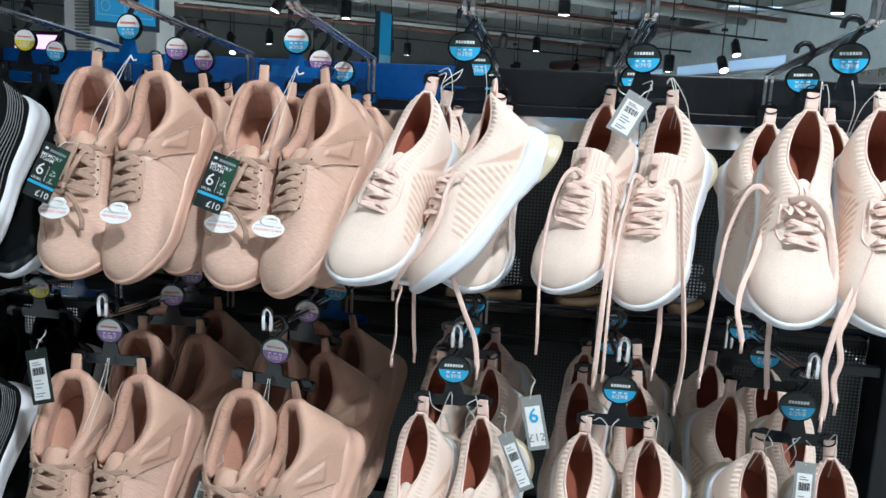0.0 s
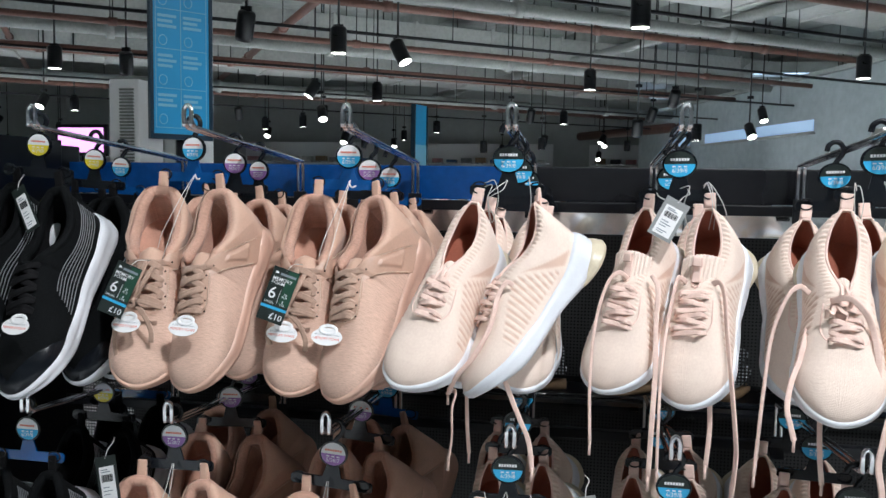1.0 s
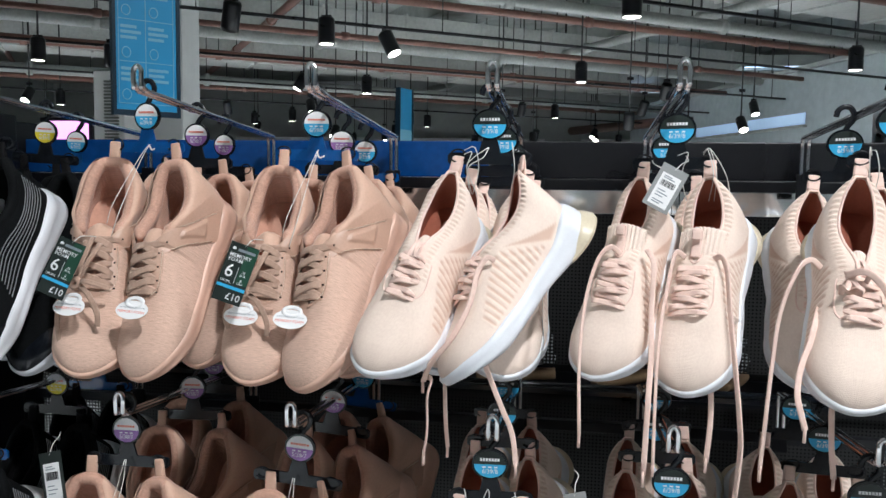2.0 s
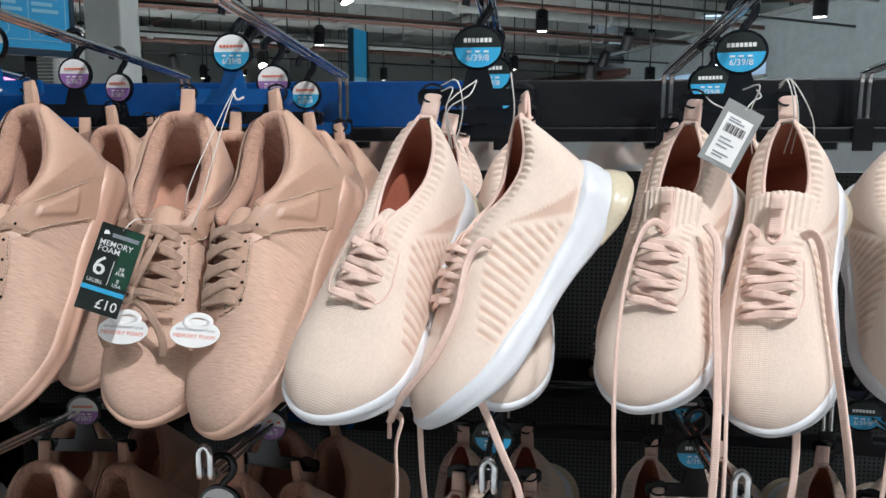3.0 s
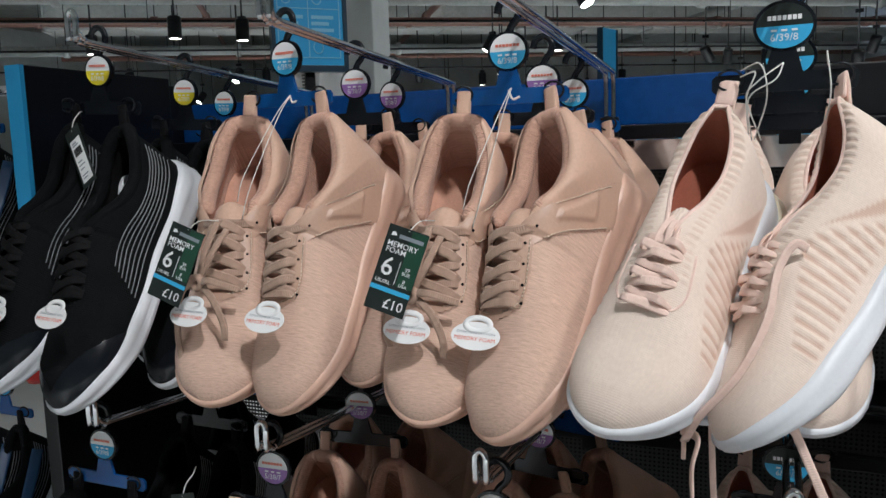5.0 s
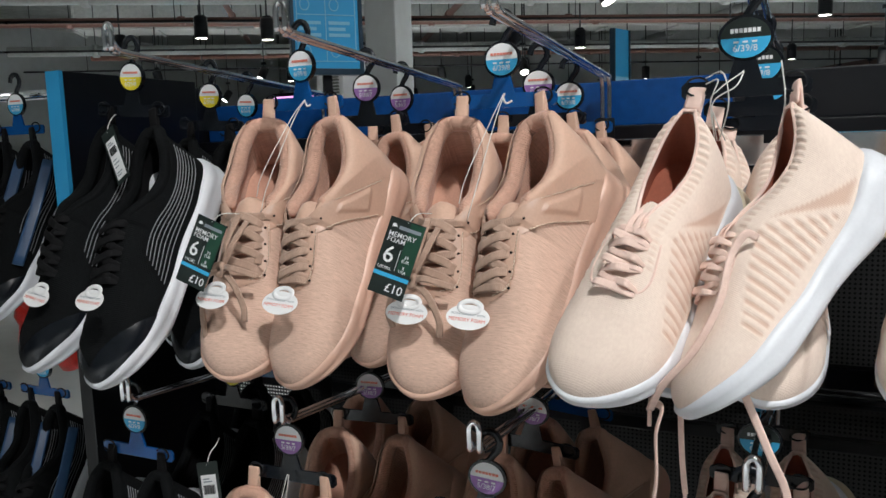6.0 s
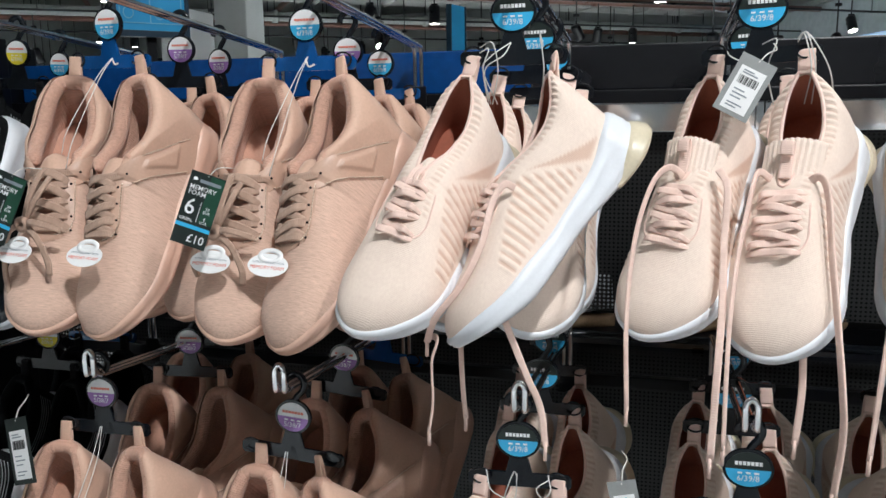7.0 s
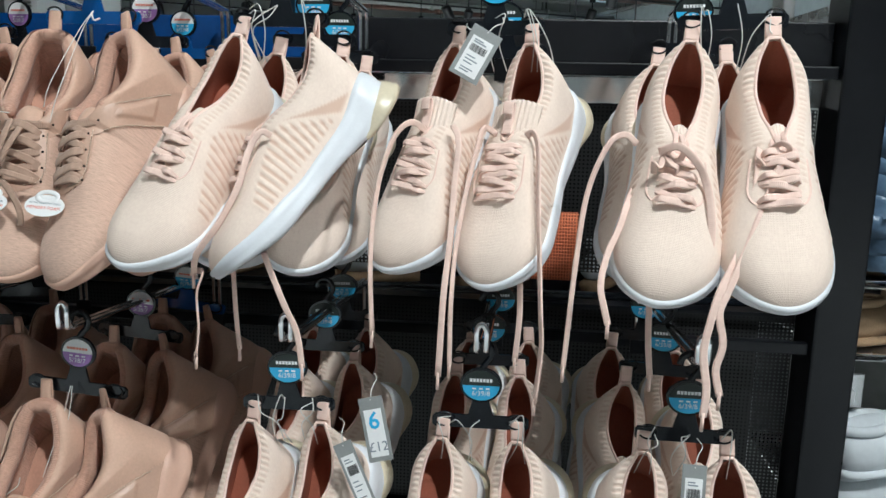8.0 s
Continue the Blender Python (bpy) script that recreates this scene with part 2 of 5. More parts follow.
class Last:
    """The form of a shoe: heel at x 0, toe at x = length, sole at the bottom; y is across."""

    def __init__(self, length, half, stations, ridge, rim, sole_top, sole_low, opening_end, bulge=0.8):
        self.length, self.half, self.opening_end, self.bulge = length, half, opening_end, bulge
        self.stations, self.ridge, self.rim, self.top, self.low = stations, ridge, rim, sole_top, sole_low

    def curve(self, s, values):
        """A soft line through the values at the stations."""
        s = np.asarray(s, float)
        k = np.array([0, *self.stations, 1.0]) if self.stations[0] > 0 else np.array(self.stations)
        v = np.array(values, float)
        out = np.zeros_like(s)
        for d in (-0.03, -0.015, 0, 0.015, 0.03):
            out += np.interp(np.clip(s + d, 0, 1), k, v)
        return out / 5

    def width(self, s):
        s = np.asarray(s, float)
        w = np.interp(s, [0, 0.12, 0.3, 0.45, 0.6, 0.72, 0.82, 1.0], [0.76, 0.77, 0.76, 0.80, 0.92, 0.99, 1.0, 1.0])
        heel = np.sqrt(np.clip(1 - ((0.13 - np.minimum(s, 0.13)) / 0.13) ** 2, 0, 1))
        toe = np.clip(1 - ((np.maximum(s, 0.72) - 0.72) / 0.28) ** 2.3, 0, 1) ** 0.55
        return self.half * w * heel * toe

    def bend(self, s):
        return self.half * 0.16 * np.sin(np.clip((np.asarray(s, float) - 0.25) / 0.75, 0, 1) * math.pi * 0.75)

    def grid(self, lift=0.0, hollow=None):
        """Points of both sides of the upper: index [side, station, level]."""
        s = 0.5 - 0.5 * np.cos(np.linspace(0, math.pi, NS))
        s = 0.55 * s + 0.45 * np.linspace(0, 1, NS)
        v = np.linspace(0, 1, NV)
        S, V = np.meshgrid(s, v, indexing="ij")
        w, o = self.width(S), np.minimum(self.curve(S, self.rim) * (S > 0.0), self.width(S) * 0.93)
        o = np.where(S > self.opening_end, 0, o)
        r, z0 = self.curve(S, self.ridge), self.curve(S, self.top) - 0.004
        r = z0 + (r - z0) * np.sqrt(np.clip(1 - (np.clip(S - 0.76, 0, 1) / 0.24) ** 2.8, 0, 1))
        phi = V * math.pi / 2
        y = o + (w - o) * np.cos(phi) ** self.bulge
        z = z0 + (r - z0) * np.sin(phi) ** 0.92
        x = S * self.length
        sides = []
        for sign in (1, -1):
            p = np.stack([x, self.bend(S) + sign * y, z], -1)
            du, dv = np.gradient(p, axis=0), np.gradient(p, axis=1)
            n = np.cross(du, dv) * -sign
            n /= np.linalg.norm(n, axis=-1, keepdims=True) + 1e-12
            sides.append((p, n))
        return S, V, sides

    def at(self, s, v, side, lift=0.0):
        """A point on the skin and its normal."""
        S, V, sides = self.cache
        i = int(np.argmin(abs(S[:, 0] - s)))
        j = min(NV - 1, max(0, v * (NV - 1)))
        a = int(j)
        b, f = min(NV - 1, a + 1), j - int(j)
        p, n = sides[0 if side > 0 else 1]
        q, m = p[i, a] * (1 - f) + p[i, b] * f, n[i, min(a, NV - 2)]
        return q + m * lift, m


def patch(S, V, p, mask, flip, rise=None, n=None):
    """The faces of a grid where mask holds, as geometry of their own."""
    q = p if rise is None else p + n * rise[..., None]
    m = mask[:-1, :-1] & mask[1:, :-1] & mask[:-1, 1:] & mask[1:, 1:]
    ii, jj = np.nonzero(m)
    ids = -np.ones(S.shape, int)
    corner = np.stack([ii * S.shape[1] + jj, (ii + 1) * S.shape[1] + jj, (ii + 1) * S.shape[1] + jj + 1, ii * S.shape[1] + jj + 1], 1)
    used = np.unique(corner)
    ids.ravel()[used] = np.arange(len(used))
    faces = ids.ravel()[corner]
    if flip:
        faces = faces[:, ::-1]
    uv = np.stack([S.ravel()[used] * 0.27, V.ravel()[used] * 0.09], 1)
    return q.reshape(-1, 3)[used].tolist(), faces.tolist(), uv.tolist()


def both(a, b):
    g = join(a[:2], b[:2])
    return g[0], g[1], list(a[2]) + list(b[2])


def sole_geo(last, s0, s1, out=0.003, groove=0.0, low_add=0.0, top_add=0.0, back=0.0, taper=False):
    """The sole as rings round the shoe's outline, from under the foot up to the flange."""
    k = 120
    side = 0.5 - 0.5 * np.cos(np.linspace(0, math.pi, k))
    ss = np.concatenate([side, side[::-1][1:-1]])
    sg = np.concatenate([np.ones(k), -np.ones(k - 2)])
    w, low, top = last.width(ss), last.curve(ss, last.low), last.curve(ss, last.top)
    base = np.stack([ss * last.length, last.bend(ss) + sg * w], 1)
    t = np.roll(base, -1, 0) - np.roll(base, 1, 0)
    nrm = np.stack([t[:, 1], -t[:, 0]], 1)
    nrm /= np.linalg.norm(nrm, axis=1, keepdims=True) + 1e-12
    nrm *= np.where((nrm * (base - base.mean(0))).sum(1) < 0, -1, 1)[:, None]
    heel = np.clip(1 - ss / 0.2, 0, 1)
    fade = np.clip((s1 - ss) / s1, 0, 1) ** 0.4 if taper else 1.0
    rings = []
    for f, o in ((0.0, -0.016), (0.0, -0.004), (0.12, out * 0.4), (0.35, out), (0.5, out * 0.9 - groove), (0.6, out * 1.05), (0.88, out * 0.9), (1.0, out * 0.2), (1.04, -0.004)):
        flare = (o + 0.006) * fade - 0.006 + back * heel * (1 - 0.7 * f)
        wob = 0.0006 * np.sin(ss * 23 + f * 5)
        xy = base + nrm * (flare + wob)[:, None] if np.ndim(flare) else base + nrm * (flare + wob)
        z = (low + low_add * fade) + (top + top_add - low - low_add * fade) * f * fade + wob
        rings.append(np.column_stack([xy, z]))
    pts = np.concatenate(rings)
    n = len(ss)
    sel = (ss >= s0) & (ss <= s1)
    faces = []
    for a in range(len(rings) - 1):
        for i in range(n):
            j = (i + 1) % n
            if sel[i] and sel[j]:
                faces.append([a * n + i, a * n + j, (a + 1) * n + j, (a + 1) * n + i])
    for i in range(1, k - 2):
        j, i2, j2 = i + 1, (n - i) % n, (n - i - 1) % n
        if sel[i] and sel[j]:
            faces.append([i, j, j2, i2])
    return pts.tolist(), faces, np.column_stack([pts[:, 0], pts[:, 2]]).tolist()


def lining_geo(last, depth_end=0.62):
    s = np.concatenate([np.linspace(0, 0.06, 10)[:-1], np.linspace(0.06, depth_end, 36)])
    q = np.linspace(0, 1, 12)
    S, Q = np.meshgrid(s, q, indexing="ij")
    o = np.where(S > last.opening_end, 0, np.minimum(last.curve(S, last.rim), last.width(S) * 0.93))
    wi = np.maximum(last.width(S) * 0.94 - 0.002, 0.0)
    r, z0 = last.curve(S, last.ridge) - 0.002, last.curve(S, last.top) + 0.006
    r = np.where(S > last.opening_end, r - 0.006, r)
    y = np.maximum(o - 0.001, 0) + (wi - np.maximum(o - 0.001, 0)) * Q ** 0.7
    z = r + (z0 - r) * Q
    x = S * last.length + 0.0035 * np.clip(1 - S / 0.1, 0, 1)
    out = None
    for sign in (1, -1):
        p = np.stack([x, last.bend(S) + sign * y, z], -1)
        g = patch(S, Q, p, np.ones(S.shape, bool), sign < 0)
        out = g if out is None else both(out, g)
    floor_y = np.linspace(-1, 1, 8)
    S2, Y2 = np.meshgrid(s, floor_y, indexing="ij")
    p = np.stack([S2 * last.length, last.bend(S2) + Y2 * np.maximum(last.width(S2) - 0.005, 0), last.curve(S2, last.top) + 0.007 + 0.004 * abs(Y2) ** 2], -1)
    insole = patch(S2, Y2, p, np.ones(S2.shape, bool), True)
    return out, insole


def rim_path(last, n=46):
    s = np.linspace(0.004, last.opening_end, n)
    o = np.minimum(last.curve(s, last.rim), last.width(s) * 0.93)
    o[-1] = 0
    r = last.curve(s, last.ridge)
    a = np.column_stack([s * last.length, last.bend(s) + o, r])
    b = np.column_stack([s * last.length, last.bend(s) - o, r])
    return np.concatenate([a, b[::-1][1:]])


def flipped(geo, mirror):
    if not mirror:
        return geo
    verts = [(v[0], -v[1], v[2]) for v in geo[0]]
    return (verts, [list(f)[::-1] for f in geo[1]], *geo[2:])


def heel_loop(last, height, half, thick=0.0012):
    """The pull loop at the heel: a folded strap."""
    z, up = float(last.curve(0.0, last.ridge)), np.array([-0.77, 0, 0.64])
    base = np.array([0.002, 0, z - 0.012])
    p = [base + up * 0.0, base + up * 0.012, base + up * (0.010 + height * 0.6), base + up * (0.010 + height) + np.array([0.001, 0, 0.0008]),
         base + up * (0.010 + height * 0.6) + np.array([0.0022, 0, 0.0016]), base + up * 0.010 + np.array([0.003, 0, 0.0028])]
    return strip_uv(sweep(smooth_path(p, 5), half, thick, sides=8, up=(0.6, 0, 0.77), square=True), 8, 0.06)


def ribbon(points, half, thick=0.0009, up=(0, 0, 1), ups=None, steps=6):
    path = smooth_path(points, steps)
    if ups is not None:
        ups = smooth_path(ups, steps)
    length = float(np.linalg.norm(np.diff(path, axis=0), axis=1).sum())
    return strip_uv(sweep(path, half, thick, sides=8, up=up, ups=ups, square=True), 8, length)


def multi(geos):
    out = None
    for g in geos:
        out = g if out is None else both(out, g)
    return out


STATIONS = [0, 0.06, 0.12, 0.2, 0.3, 0.38, 0.46, 0.55, 0.65, 0.75, 0.85, 0.94, 1.0]


def cross_laces(last, rows, v, half, lift, crossing=True, wave=0.0):
    """Lace strips over the throat; rows are stations from the top to the toe."""
    out = []
    for i, s in enumerate(rows):
        ends = []
        if crossing and i + 1 < len(rows):
            ends = [(s, 1, rows[i + 1], -1), (s, -1, rows[i + 1], 1)]
        elif crossing:
            ends = [(s, 1, s, -1)]
        else:
            ends = [(s + 0.014, 1, s - 0.012, -1), (s + 0.020, -1, s + 0.034, 1)] if i % 2 == 0 else [(s - 0.006, 1, s + 0.018, -1)]
        for n, (sa, da, sb, db) in enumerate(ends):
            a, na = last.at(sa, v, da, 0.0006)
            b, nb = last.at(sb, v, db, 0.0006)
            mid, nm = last.at((sa + sb) / 2, 1.0, 1, lift + 0.0022 * n + wave * (i % 2))
            q1, n1 = last.at(sa * 0.75 + sb * 0.25, 0.5 + v * 0.5, da, lift + 0.0012 * n + wave * ((i + 1) % 2))
            q2, n2 = last.at(sa * 0.25 + sb * 0.75, 0.5 + v * 0.5, db, lift + 0.0012 * n)
            up = np.array([nm[0], 0, nm[2]])
            wide = half if crossing else half * (0.45 + 0.75 * np.sin(np.linspace(0, math.pi, 25)) ** 0.8)
            out.append(ribbon([a - na * 0.002, q1, mid, q2, b - nb * 0.002], wide, 0.0010, ups=[na, n1, up, n2, nb]))
    return multi(out)


def stitches(last, line, sides=(1, -1), step=0.0032, size=(0.0012, 0.0006)):
    """A row of thread stitches along a line of (station, level) on the skin."""
    out = []
    for d in sides:
        pts = np.array([last.at(s, v, d, 0.0019)[0] for s, v in smooth_path([(*q, 0) for q in line], 14)[:, :2]])
        run = np.concatenate([[0], np.cumsum(np.linalg.norm(np.diff(pts, axis=0), axis=1))])
        for t in np.arange(0.001, run[-1] - 0.002, step):
            a = np.array([np.interp(t, run, pts[:, c]) for c in range(3)])
            b = np.array([np.interp(t + size[0] * 1.9, run, pts[:, c]) for c in range(3)])
            out.append(sweep([a, b], size[1], size[1], sides=4, up=(0.1, 0.2, 1)))
    return join(*out)


def rose_sneaker(mirror):
    """Rose memory foam trainer: padded collar, smooth quarter with an emblem, melange cloth vamp, crossed laces."""
    last = Last(0.272, 0.0500, STATIONS, [0.112, 0.106, 0.097, 0.089, 0.090, 0.098, 0.097, 0.086, 0.073, 0.061, 0.056, 0.052, 0.049],
                [0.015, 0.026, 0.031, 0.033, 0.033, 0.027, 0.010, 0, 0, 0, 0, 0, 0],
                [0.040, 0.039, 0.037, 0.034, 0.031, 0.029, 0.027, 0.025, 0.024, 0.025, 0.028, 0.030, 0.030],
                [0.006, 0.003, 0.001, 0, 0, 0.001, 0.002, 0.001, 0, 0.001, 0.006, 0.012, 0.018], 0.44)
    last.cache = last.grid()
    S, V, sides = last.cache
    shoe = thing("sneaker", "rose pink memory foam trainer hanging by its heel loop", "shoe", "rose trainers on the rack")
    px, py = S * 0.272 - 0.085, V * 0.095 - 0.040
    along, across = -0.675 * px - 0.738 * py, 0.738 * px - 0.675 * py
    top_panel = (across < -0.0160) & (S < 0.455)
    quarter = ((across < 0.0190) & (S < 0.56) | (V > np.interp(S, [0.45, 0.60, 0.66, 0.69], [0.66, 0.68, 0.75, 0.95])) & (S < 0.69)) & ~top_panel
    tongue = (V > 0.83) & (S > 0.455) & (S < 0.655)
    quarter &= ~tongue
    vamp = ~(quarter | top_panel | tongue)

    def grow(m):
        g = m.copy()
        g[1:] |= m[:-1]
        g[:, 1:] |= m[:, :-1]
        g[:-1] |= m[1:]
        g[:, :-1] |= m[:, 1:]
        return g
    skew = along + 0.45 * across
    emblem = np.clip((0.023 - abs(skew)) / 0.002, 0, 1) * np.clip((0.0088 + 0.15 * skew - abs(across)) / 0.002, 0, 1)
    puff = 0.0050 * np.clip((-across - 0.0160) / 0.02, 0, 1) * np.clip((0.44 - S) / 0.05, 0, 1)
    for name, mask, rise, mat, label in (("vamp", grow(vamp), 0 * S, rose_fabric, "rose melange cloth vamp"), ("quarter", grow(quarter), 0.0012 + 0.0026 * emblem, rose_leather, "smooth rose leather quarter with raised emblem"),
                                         ("collar_panel", grow(top_panel), 0.0006 + puff, rose_suede, ""), ("tongue", grow(tongue), 0 * S - 0.0006, rose_lining, "")):
        g = None
        for d, (p, n) in zip((1, -1), sides):
            q = patch(S, V, p, mask, d > 0, rise, n)
            g = q if g is None else both(g, q)
        part(name, flipped(g, mirror), mat, shoe, label)
    part("sole", flipped(sole_geo(last, 0, 1, 0.0022, 0.0012, back=0.005), mirror), rose_sole, shoe, "rose rubber sole")
    wall, insole = lining_geo(last)
    part("lining", flipped(wall, mirror), rose_lining, shoe)
    part("insole", flipped(insole, mirror), rose_inside, shoe)
    rim = rim_path(last)
    rim[:, 1] -= 0.13 * (rim[:, 1] - last.bend(rim[:, 0] / last.length))
    rim[:, 2] -= 0.004
    half_n = len(rim) // 2
    rim = np.concatenate([rim[half_n + 4:], rim[:half_n - 3]])
    n = len(rim)
    taper = np.minimum(1, 0.35 + np.minimum(np.arange(n), n - 1 - np.arange(n)) / 5)
    g = sweep(rim, 0.0078 * taper, 0.0090 * taper, sides=12, up=(0, 0, 1))
    uv = [(0.28 * (i // 12) / n, 0.05 * (i % 12) / 12) for i in range(len(g[0]))]
    part("padded_collar", flipped((g[0], g[1], uv), mirror), rose_lining, shoe, "ribbed padded collar")
    flap = []
    for s, z, w in ((0.52, 0.003, 0.016), (0.48, 0.004, 0.017), (0.44, 0.004, 0.018), (0.40, 0.005, 0.018), (0.365, 0.006, 0.0175), (0.352, 0.005, 0.015)):
        h = float(last.curve(s, last.ridge))
        flap.append([(s * last.length, float(last.bend(s)) + w * f, h + z - 0.004 - 0.012 * f * f) for f in np.linspace(-1, 1, 9)])
    verts = [v for r in flap for v in r] + [(v[0] - 0.001, v[1], v[2] - 0.006) for r in flap for v in r]
    m = len(flap) * 9
    faces = [[i * 9 + k, i * 9 + k + 1, i * 9 + k + 10, i * 9 + k + 9] for i in range(len(flap) - 1) for k in range(8)]
    faces += [[m + b for b in f][::-1] for f in faces]
    faces += [[m - 9 + k, m - 8 + k, 2 * m - 8 + k, 2 * m - 9 + k] for k in range(8)]
    part("tongue_flap", flipped((verts, faces), mirror), rose_suede, shoe)
    part("laces", flipped(cross_laces(last, [0.43, 0.485, 0.54, 0.595, 0.645], 0.74, 0.0044, 0.0045), mirror), rose_lace, shoe, "flat rose laces")
    def on_line(t, c):
        return ((0.085 - 0.675 * t + 0.738 * c) / 0.272, (0.040 - 0.738 * t - 0.675 * c) / 0.095)
    for seam in ([on_line(t, -0.0143) for t in (0.048, 0.03, 0.01, -0.01, -0.030)], [on_line(t, 0.0173) for t in (0.030, 0.015, 0.0, -0.015, -0.036)], [(0.46, 0.685), (0.52, 0.685), (0.60, 0.70), (0.65, 0.77), (0.675, 0.95)]):
        for d in (1, -1):
            part("stitching", flipped(stitches(last, seam, (d,)), mirror), stitch_thread, shoe)
    for d in (1, -1):
        for s in (0.43, 0.485, 0.54, 0.595, 0.645):
            p, n = last.at(s, 0.735, d, 0.0012)
            g = sweep([p, p + n * 0.0008], 0.0012, sides=8, up=(1, 0, 0.1))
            part("eyelet", flipped(g, mirror), black_lining, shoe)
    part("heel_loop", flipped(heel_loop(last, 0.024, 0.0068), mirror), rose_suede, shoe, "rose heel loop")
    shoe["toe"], shoe["hang"] = (last.length, float(last.bend(1.0)) * (-1 if mirror else 1), 0.022), (0.004 - 0.77 * 0.034, 0.0, 0.108 - 0.012 + 0.64 * 0.034)
    return shoe, last


def knit_runner(mirror, tongue_up=False):
    """Pale pink knitted sock runner with a white wavy sole and a cream heel."""
    last = Last(0.268, 0.0525, STATIONS, [0.120, 0.109, 0.098, 0.089, 0.087, 0.091, 0.091, 0.084, 0.073, 0.062, 0.057, 0.054, 0.051],
                [0.004, 0.014, 0.018, 0.0195, 0.015, 0.008, 0.0025, 0, 0, 0, 0, 0, 0],
                [0.052, 0.049, 0.044, 0.036, 0.030, 0.027, 0.0255, 0.0245, 0.0245, 0.0255, 0.028, 0.031, 0.032],
                [0.012, 0.006, 0.002, 0, 0, 0.002, 0.003, 0.001, 0, 0.001, 0.006, 0.013, 0.020], 0.45, 0.72)
    last.cache = last.grid()
    S, V, sides = last.cache
    shoe = thing("sneaker", "pale pink knitted trainer with white sole hung by its loop", "shoe", "pale knitted trainers on the rack")
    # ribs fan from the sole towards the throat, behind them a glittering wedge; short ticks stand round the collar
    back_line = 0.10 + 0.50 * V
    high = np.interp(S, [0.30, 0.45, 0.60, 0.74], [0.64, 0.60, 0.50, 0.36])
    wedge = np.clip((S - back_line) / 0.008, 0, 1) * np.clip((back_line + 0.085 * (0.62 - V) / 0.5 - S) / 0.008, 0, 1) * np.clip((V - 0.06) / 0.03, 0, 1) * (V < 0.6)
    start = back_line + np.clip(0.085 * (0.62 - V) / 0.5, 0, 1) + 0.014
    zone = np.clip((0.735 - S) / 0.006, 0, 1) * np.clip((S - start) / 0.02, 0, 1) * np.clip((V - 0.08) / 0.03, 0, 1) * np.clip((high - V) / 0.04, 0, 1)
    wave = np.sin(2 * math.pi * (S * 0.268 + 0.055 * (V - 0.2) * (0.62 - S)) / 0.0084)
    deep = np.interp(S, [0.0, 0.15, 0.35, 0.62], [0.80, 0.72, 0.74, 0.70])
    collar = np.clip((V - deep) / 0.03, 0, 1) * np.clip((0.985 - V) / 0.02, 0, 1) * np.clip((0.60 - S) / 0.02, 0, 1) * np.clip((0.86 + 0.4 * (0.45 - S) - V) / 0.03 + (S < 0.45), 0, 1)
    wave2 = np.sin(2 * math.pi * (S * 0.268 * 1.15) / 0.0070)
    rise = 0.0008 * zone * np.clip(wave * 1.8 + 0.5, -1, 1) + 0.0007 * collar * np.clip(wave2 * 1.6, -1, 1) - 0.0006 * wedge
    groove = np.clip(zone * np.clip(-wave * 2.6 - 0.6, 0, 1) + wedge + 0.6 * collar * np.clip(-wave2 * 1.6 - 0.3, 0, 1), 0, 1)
    for name, mask, mat in (("upper", np.ones(S.shape, bool), knit),):
        g = None
        for d, (p, n) in zip((1, -1), sides):
            q = patch(S, V, p, mask, d > 0, rise, n)
            g = q if g is None else both(g, q)
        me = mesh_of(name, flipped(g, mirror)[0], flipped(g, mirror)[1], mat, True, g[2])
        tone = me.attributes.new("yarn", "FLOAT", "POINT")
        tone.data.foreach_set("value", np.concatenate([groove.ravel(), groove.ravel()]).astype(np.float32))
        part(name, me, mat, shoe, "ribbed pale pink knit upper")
    part("sole", flipped(sole_geo(last, 0, 1, 0.0030, 0.0008, back=0.010), mirror), white_rubber, shoe, "white foam sole")
    part("heel_cup", flipped(sole_geo(last, 0, 0.24, 0.0062, 0.0, low_add=-0.006, top_add=-0.020, back=0.019, taper=True), mirror), cream_rubber, shoe, "cream translucent rubber heel")
    wall, insole = lining_geo(last, 0.55)
    part("lining", flipped(wall, mirror), knit_lining, shoe, "rust coloured lining")
    part("insole", flipped(insole, mirror), knit_lining, shoe)
    rim = rim_path(last)
    rim[:, 2] -= 0.0004
    part("collar_edge", flipped(strip_uv(sweep(rim, 0.0019, 0.0019, sides=8, closed=True), 8, 0.3), mirror), knit_lace, shoe)
    if tongue_up:
        rows, base = [], float(last.curve(0.40, last.ridge))
        for f in np.linspace(0, 1, 14):
            s = 0.46 - 0.185 * f
            for k in np.linspace(-1, 1, 41):
                rib = 0.0009 * math.sin(k * 34) * min(1, 4 * f)
                rows.append((s * last.length, float(last.bend(s)) + k * (0.026 + 0.002 * f), base - 0.002 + 0.016 * f ** 1.2 - 0.011 * k * k + rib))
        n = len(rows)
        verts = rows + [(v[0] - 0.002, v[1] * 0.97, v[2] - 0.004) for v in rows]
        faces = [[i * 41 + k, i * 41 + k + 1, i * 41 + k + 42, i * 41 + k + 41] for i in range(13) for k in range(40)]
        faces += [[n + b for b in f][::-1] for f in faces]
        faces += [[n - 41 + k, n - 40 + k, 2 * n - 40 + k, 2 * n - 41 + k] for k in range(40)]
        faces += [[i * 41, i * 41 + 41, n + i * 41 + 41, n + i * 41] for i in range(13)] + [[i * 41 + 40, n + i * 41 + 40, n + i * 41 + 81, i * 41 + 81] for i in range(13)]
        uv = [(v[1], v[0]) for v in verts]
        part("tongue", flipped((verts, faces, uv), mirror), knit, shoe, "upright ribbed tongue")
